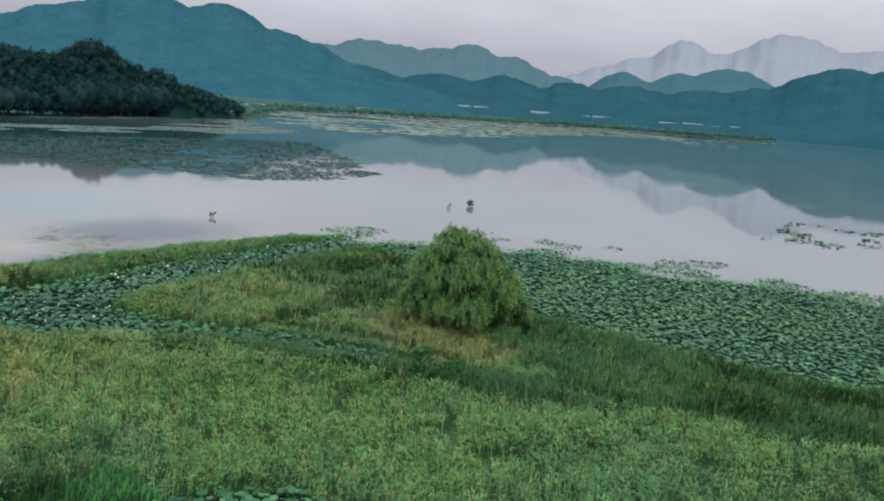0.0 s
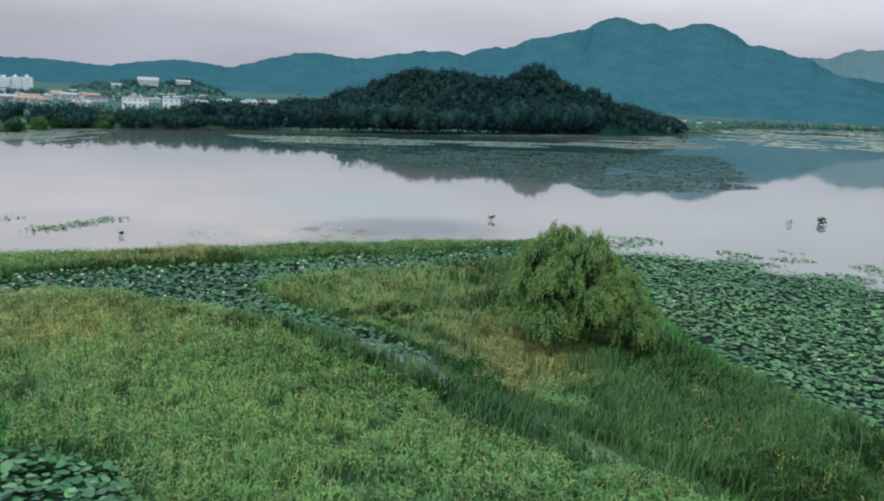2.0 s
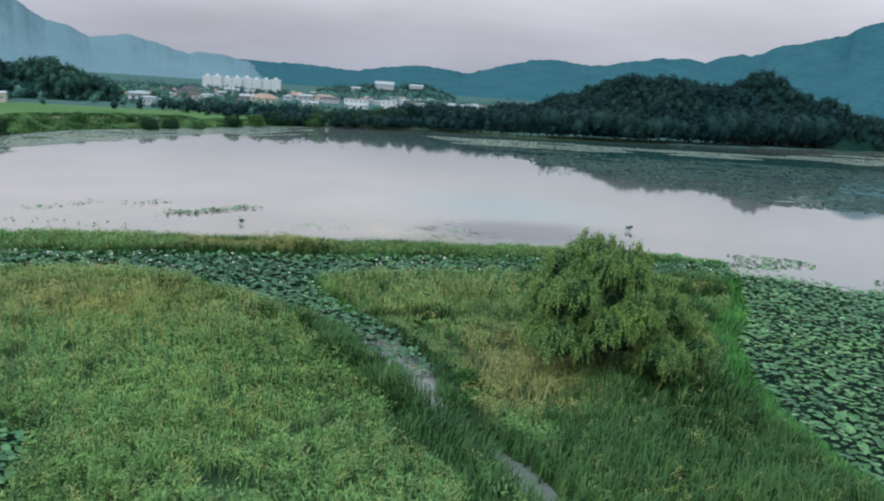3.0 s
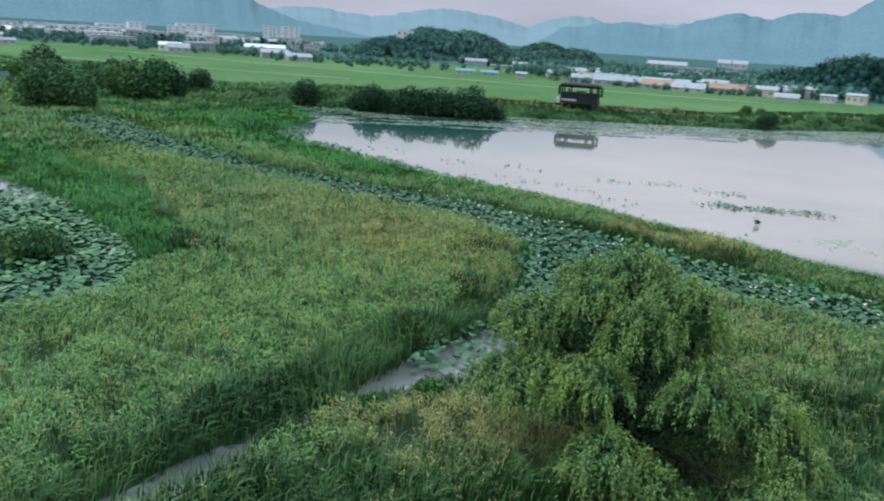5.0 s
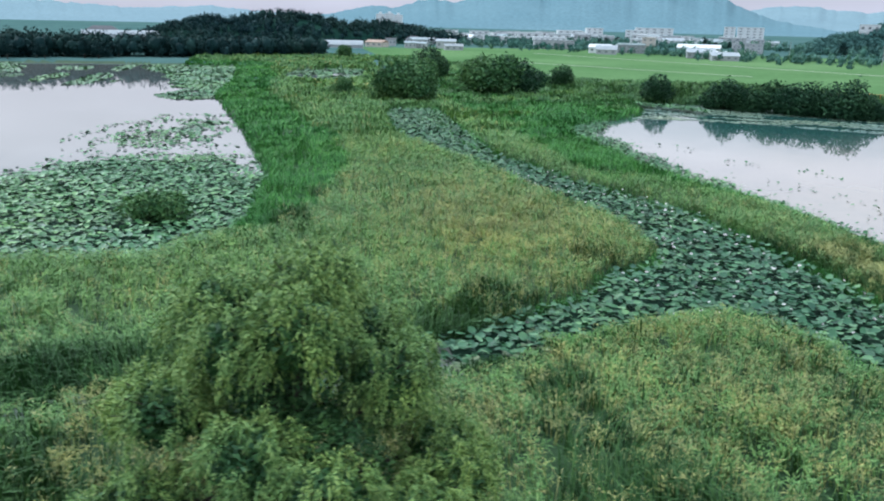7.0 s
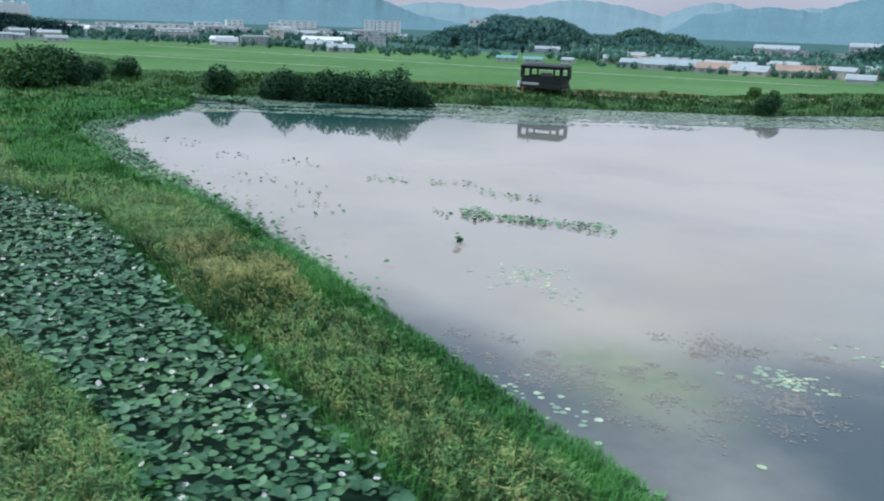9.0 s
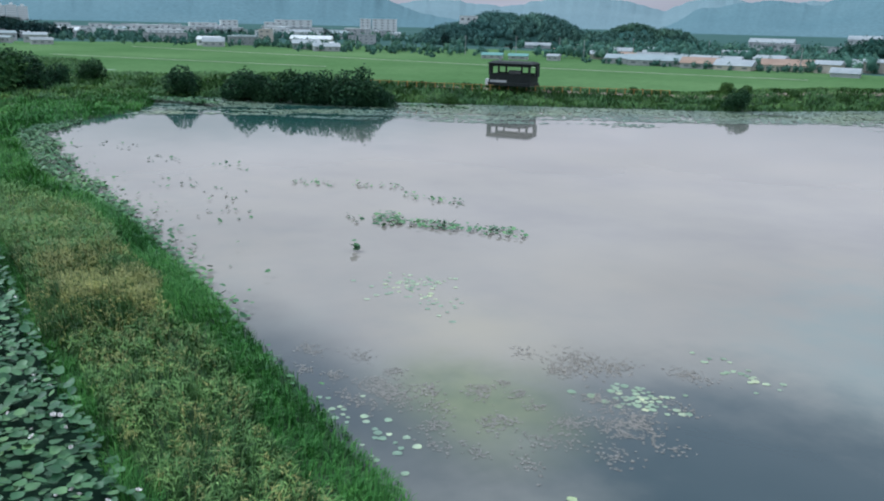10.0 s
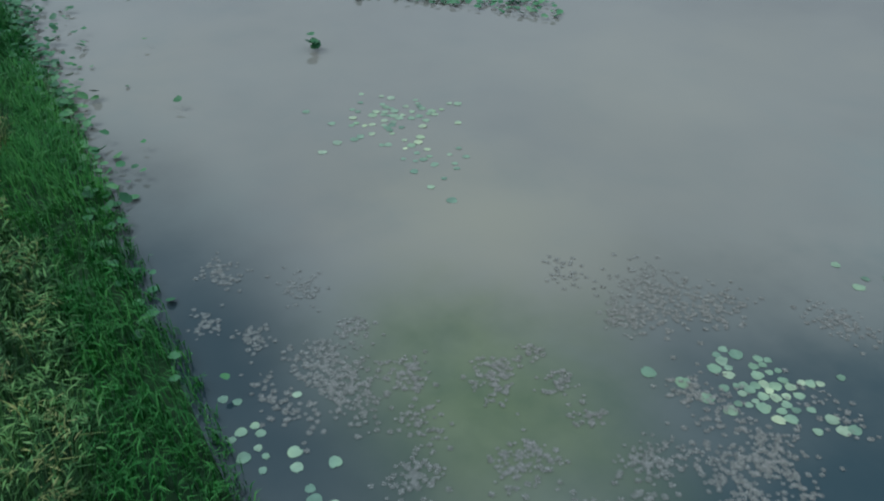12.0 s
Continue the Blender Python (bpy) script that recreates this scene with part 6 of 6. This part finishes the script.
keep = (c > -1.2) & (c < 9) & (y < 78 * S) & (rng.uniform(0, 1, len(x)) < np.where(c < reach * (0.55 + 0.7 * wave), 0.8 * np.interp(x / S, [-30, -16, -9, -4, 0], [1.0, 0.7, 0.3, 0.08, 0.05]), 0.32 * np.exp(-(c - 0.6 * reach) / 0.9) * (0.3 + wave) * np.interp(x / S, [-20, -9, -4], [1.0, 0.4, 0.06])))
x, y, c = x[keep], y[keep], c[keep]
order = spaced(x, y, 0.2)
x, y = x[order], y[order]
co, tri = leaf_field(x, y, rng.uniform(0.05, 0.6, len(x)), rng.uniform(0.12, 0.27, len(x)), 0.34, rng, 7)
tagged(new("lotus_fringe", tri_mesh("lotus_fringe", co, tri, LOTUS_FIELD)), "dense belt of lotus leaves along the lake bank", "lotus", kind="stuff")
clump("lake_end_lotus", "pale lotus carpet at the lake's end", [(-123 + 1.5 * k, 80 + 0.98 * k + 0.5 * math.sin(k * 1.3)) for k in range(19)], 3.6, 80, 0.5, 0.9, 0.22, 0.42, 0.3, LOTUS_FIELD)
clump("shore_lotus", "pale lotus along the dyke foot", [(-110 + 2.2 * k, 96 + 2.6 * k) for k in range(14)], 3.2, 40, 0.02, 0.15, 0.3, 0.5, 0.2)

x, y = sample(rng, -118, 0, 78, 255, 3.2)
c, out = signed(LAKE, x, y), edge_distance(plan((-109, 97), (-108, 103), (-92, 124), (-77, 145), (-62, 167), (-54, 192), (-27, 225), (-17, 244)), x, y, False)
streak = vnoise(x * 0.5 + y * 0.86, (y * 0.5 - x * 0.86) * 5, 16.0, 81) * 0.6 + vnoise(x, y, 9.0, 82) * 0.4
keep = (c < -0.5) & (streak * rng.uniform(0.7, 1.1, len(x)) > 0.10 + out / 70) & (out < 36)
x, y = x[keep], y[keep]
co, tri = leaf_field(x, y, rng.uniform(0.015, 0.06, len(x)), rng.uniform(0.25, 0.55, len(x)), 0.04, rng, 5, 0.03)
tagged(new("floating_plants", tri_mesh("floating_plants", co, tri, PAD_DYKE)), "streaks of pale floating plants off the dyke", "water plant", kind="stuff")
x, y = sample(rng, 30, 185, 100, 270, 1.7)
reach = signed(plan((36, 215), (62, 205), (110, 196), (168, 186), (130, 148), (100, 112), (70, 106), (58, 122), (46, 150)), x, y)
flow = vnoise(x * 0.5, y * 1.4, 12.0, 85) * 0.5 + vnoise(x, y, 5.0, 86) * 0.5
keep = (reach < 16 * (flow - 0.5)) & (flow * rng.uniform(0.6, 1.15, len(x)) > 0.33) & (signed(LAKE, x, y) < -2)
x, y = x[keep], y[keep]
co, tri = leaf_field(x, y, rng.uniform(0.015, 0.1, len(x)), rng.uniform(0.25, 0.6, len(x)), 0.08, rng, 6, 0.03)
tagged(new("floating_plants", tri_mesh("floating_plants", co, tri, LOTUS_DIM)), "dark mat of floating plants off the wooded hill", "water plant", kind="stuff")
x, y = sample(rng, 30, 270, 196, 310, 2.0)
reach = edge_distance(plan((40, 232), (70, 226), (110, 226), (150, 228), (182, 232), (215, 262), (250, 300)), x, y, False)
keep = (reach < 42 * vnoise(x * 0.35, y, 12.0, 87) ** 1.3) & (rng.uniform(0, 1, len(x)) < 0.75) & (signed(LAKE, x, y) < -2)
x, y = x[keep], y[keep]
co, tri = leaf_field(x, y, rng.uniform(0.015, 0.05, len(x)), rng.uniform(0.3, 0.7, len(x)), 0.04, rng, 6, 0.03)
tagged(new("floating_plants", tri_mesh("floating_plants", co, tri, PAD_DYKE)), "pale streak of floating plants off the wooded hill", "water plant", kind="stuff")
x, y = sample(rng, 260, 1350, 230, 520, 0.016)
flow = vnoise(x * 0.25, y, 60.0, 97) * 0.6 + vnoise(x * 0.5, y, 22.0, 98) * 0.4
keep = (flow > 0.42) & (signed(LAKE, x, y) < -12) & (-signed(LAKE, x, y) < 60 + 520 * flow)
x, y = x[keep], y[keep]
co, tri = leaf_field(x, y, rng.uniform(0.03, 0.09, len(x)), rng.uniform(3.0, 8.0, len(x)), 0.0, rng, 9, 0.002)
tagged(new("floating_plants", tri_mesh("floating_plants", co, tri, PAD_DYKE)), "pale green carpets of floating plants far across the lake", "water plant", kind="stuff")

def gap_shade_under(name, label, x0, x1, y0, y1, mask, cell=1.2):
    """A thin dark sheet just on the water, added as shade between lotus leaves."""
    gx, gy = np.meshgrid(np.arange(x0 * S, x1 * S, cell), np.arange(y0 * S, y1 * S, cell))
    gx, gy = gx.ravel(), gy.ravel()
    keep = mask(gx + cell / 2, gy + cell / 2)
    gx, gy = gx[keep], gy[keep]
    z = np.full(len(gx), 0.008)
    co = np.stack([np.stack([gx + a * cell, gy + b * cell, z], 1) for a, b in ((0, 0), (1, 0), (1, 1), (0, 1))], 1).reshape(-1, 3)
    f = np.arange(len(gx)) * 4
    tagged(new(name, tri_mesh(name, co, np.concatenate([np.stack([f, f + 1, f + 2], 1), np.stack([f, f + 2, f + 3], 1)]), GAP_SHADE)), label, "water plant", kind="stuff")


gap_shade_under("weed_mat", "dark sheet as shade between the lotus leaves of the channel", -97, 27, 44, 66, lambda x, y: np.minimum(signed(CHANNEL, x, y), signed(CHANNEL_WEST, x, y)) < 0.6)
gap_shade_under("weed_mat", "dark sheet as shade between the lotus leaves beside the marsh", 6, 50, -8, 72, lambda x, y: (signed(LAKE, x, y) < 0.6) & (signed(rim, x, y) < -6 * S + 6 * vnoise(x, y, 6.0, 41)))
gap_shade_under("weed_mat", "dark sheet as shade between the lotus leaves of the pond", -70, -20, -4, 38, lambda x, y: (signed(POND, x, y) < 0.6) & (signed(bed, x, y) < 4 * (vnoise(x, y, 6.0, 51) - 0.6)), 0.6)

x, y = sample(rng, -12, -4, 38.4, 48, 9)
keep = (signed(CHANNEL, x, y) < -0.15) & (vnoise(x, y, 2.2, 95) > 0.34) & (x / S > np.interp(y / S, [38, 43.4, 49], [-6.0, -7.2, -11.5]))
x, y = x[keep], y[keep]
order = spaced(x, y, 0.42)
x, y = x[order], y[order]
co, tri = leaf_field(x, y, rng.uniform(0.012, 0.05, len(x)), rng.uniform(0.16, 0.32, len(x)), 0.03, rng, 8, 0.03)
tagged(new("ditch_lilies", tri_mesh("ditch_lilies", co, tri, PAD_OPEN)), "pale yellow-green lily leaves floating in the ditch", "lily pads", kind="stuff")

# lily pads, each a leaf of its own
lilies = tagged(new("lily_pads"), "pale green round lily pads floating on dark water", "lily pads")
pads = [tri_mesh("lily_pad", *leaf_shape(16, rng, 0.02, 0.25), PAD) for _ in range(4)]
spots = [(4.2, 80.2, 0.34), (4.8, 80.6, 0.32), (3.7, 86.8, 0.24), (4.6, 86.5, 0.30), (1.4, 72.3, 0.24), (2.4, 73.0, 0.28), (5.0, 73.5, 0.30), (9.6, 75.7, 0.30), (6.2, 72.4, 0.24), (-3.8, 80.3, 0.3), (7.4, 82.3, 0.28), (7.5, 82.5, 0.26)]
spots += [(5.75 + rng.normal(0, 0.5), 82.0 + rng.normal(0, 0.5), rng.uniform(0.15, 0.3)) for _ in range(90)]
spots += [(3.2 + rng.normal(0, 1.3), 72.7 + rng.normal(0, 0.35), rng.uniform(0.14, 0.3)) for _ in range(34)]
spots += [(-9.2 + rng.normal(0, 0.9), 81.3 + rng.normal(0, 1.0), rng.uniform(0.17, 0.3)) for _ in range(90)]
spots += [(-6.6 + rng.normal(0, 1.0), 81.0 + rng.normal(0, 0.4), rng.uniform(0.16, 0.28)) for _ in range(24)]
spots += [(6.2 + rng.normal(0, 0.7), 87.1 + rng.normal(0, 0.5), rng.uniform(0.16, 0.3)) for _ in range(22)]
taken = []
for k, (px, py, r) in enumerate(spots):
    if all(math.hypot(px - qx, py - qy) * S > (r + q) * 0.62 for qx, qy, q in taken) and py > 72.0:
        taken.append((px, py, r))
        pad = part("lily_pad", pads[k % 4], None, lilies)
        pad.matrix_basis = pose(px * S, py * S, 0.008 + 0.0012 * (k % 9), rng.normal(0, 0.8), rng.normal(0, 0.8), rng.uniform(0, 360)) @ Matrix.Diagonal((r * 0.8, r * rng.uniform(0.64, 0.8), r, 1))

WEEDS = ((1.2, 74.6, 1.0, 0.8, 130), (0.2, 74.4, 0.6, 0.6, 40), (1.6, 75.9, 0.5, 0.4, 30), (2.4, 82.2, 1.0, 0.8, 130), (3.4, 83.0, 0.6, 0.7, 50), (2.6, 81.0, 0.5, 0.4, 40), (2.5, 77.5, 0.4, 0.4, 28), (3.5, 78.4, 0.3, 0.4, 18),
    (4.1, 74.7, 0.45, 0.5, 34), (4.8, 76.4, 0.5, 0.5, 34), (6.1, 78.5, 0.5, 0.4, 32), (-0.3, 75.6, 0.35, 0.3, 20), (-1.1, 73.5, 0.4, 0.3, 20), (-3.8, 73.7, 0.6, 0.4, 34), (6.9, 80.4, 0.8, 0.8, 60), (5.2, 80.6, 0.6, 0.6, 40))
WEEDS += ((2.4, 78.5, 0.3, 0.3, 12), (4.5, 78.3, 0.3, 0.3, 14), (-2.1, 72.8, 0.5, 0.3, 18), (-2.3, 75.1, 0.6, 0.4, 24), (0.5, 81.0, 0.6, 0.5, 20), (5.3, 85.0, 0.7, 0.5, 40), (7.2, 79.6, 0.6, 0.5, 36), (3.0, 75.4, 0.6, 0.4, 18))
WEEDS += ((5.3, 74.1, 0.5, 0.3, 16), (6.1, 74.9, 0.6, 0.3, 18), (6.6, 77.0, 0.5, 0.4, 18), (7.0, 77.8, 0.5, 0.4, 16), (6.1, 79.2, 0.5, 0.4, 16), (2.9, 77.1, 0.5, 0.3, 14), (4.9, 76.9, 0.5, 0.3, 14), (7.4, 75.8, 0.6, 0.4, 16), (7.3, 80.6, 0.7, 0.6, 26), (8.4, 78.4, 0.7, 0.6, 26), (6.9, 82.6, 0.8, 0.4, 20), (8.6, 80.2, 0.7, 0.6, 22), (1.0, 73.2, 0.9, 0.4, 22))
co = []
for wx, wy, wide_x, wide_y, k in WEEDS:
    k = int(2.2 * k)
    cx, cy, cz = (wx + rng.normal(0, 0.6 * wide_x, k)) * S, (wy + rng.normal(0, 0.6 * wide_y, k)) * S, rng.uniform(0.006, 0.02, k)
    long_ = rng.uniform(0.065, 0.135, k)
    for j in range(9):
        a = 2 * np.pi * j / 9 + rng.uniform(-0.25, 0.25, k)
        for s in (-0.22, 0.22):
            tip = np.stack([cx + long_ * np.cos(a), cy + long_ * np.sin(a), cz + 0.012], 1)
            co.append(np.stack([np.stack([cx, cy, cz], 1), np.stack([cx + 0.6 * long_ * np.cos(a + s), cy + 0.6 * long_ * np.sin(a + s), cz + 0.006], 1), tip], 1))
co = np.concatenate(co).reshape(-1, 3)
tri = np.arange(len(co)).reshape(-1, 3)
tagged(new("water_weed", tri_mesh("water_weed", co, tri, WEED)), "greyish rosettes of water weed on dark water", "water plant", kind="stuff")
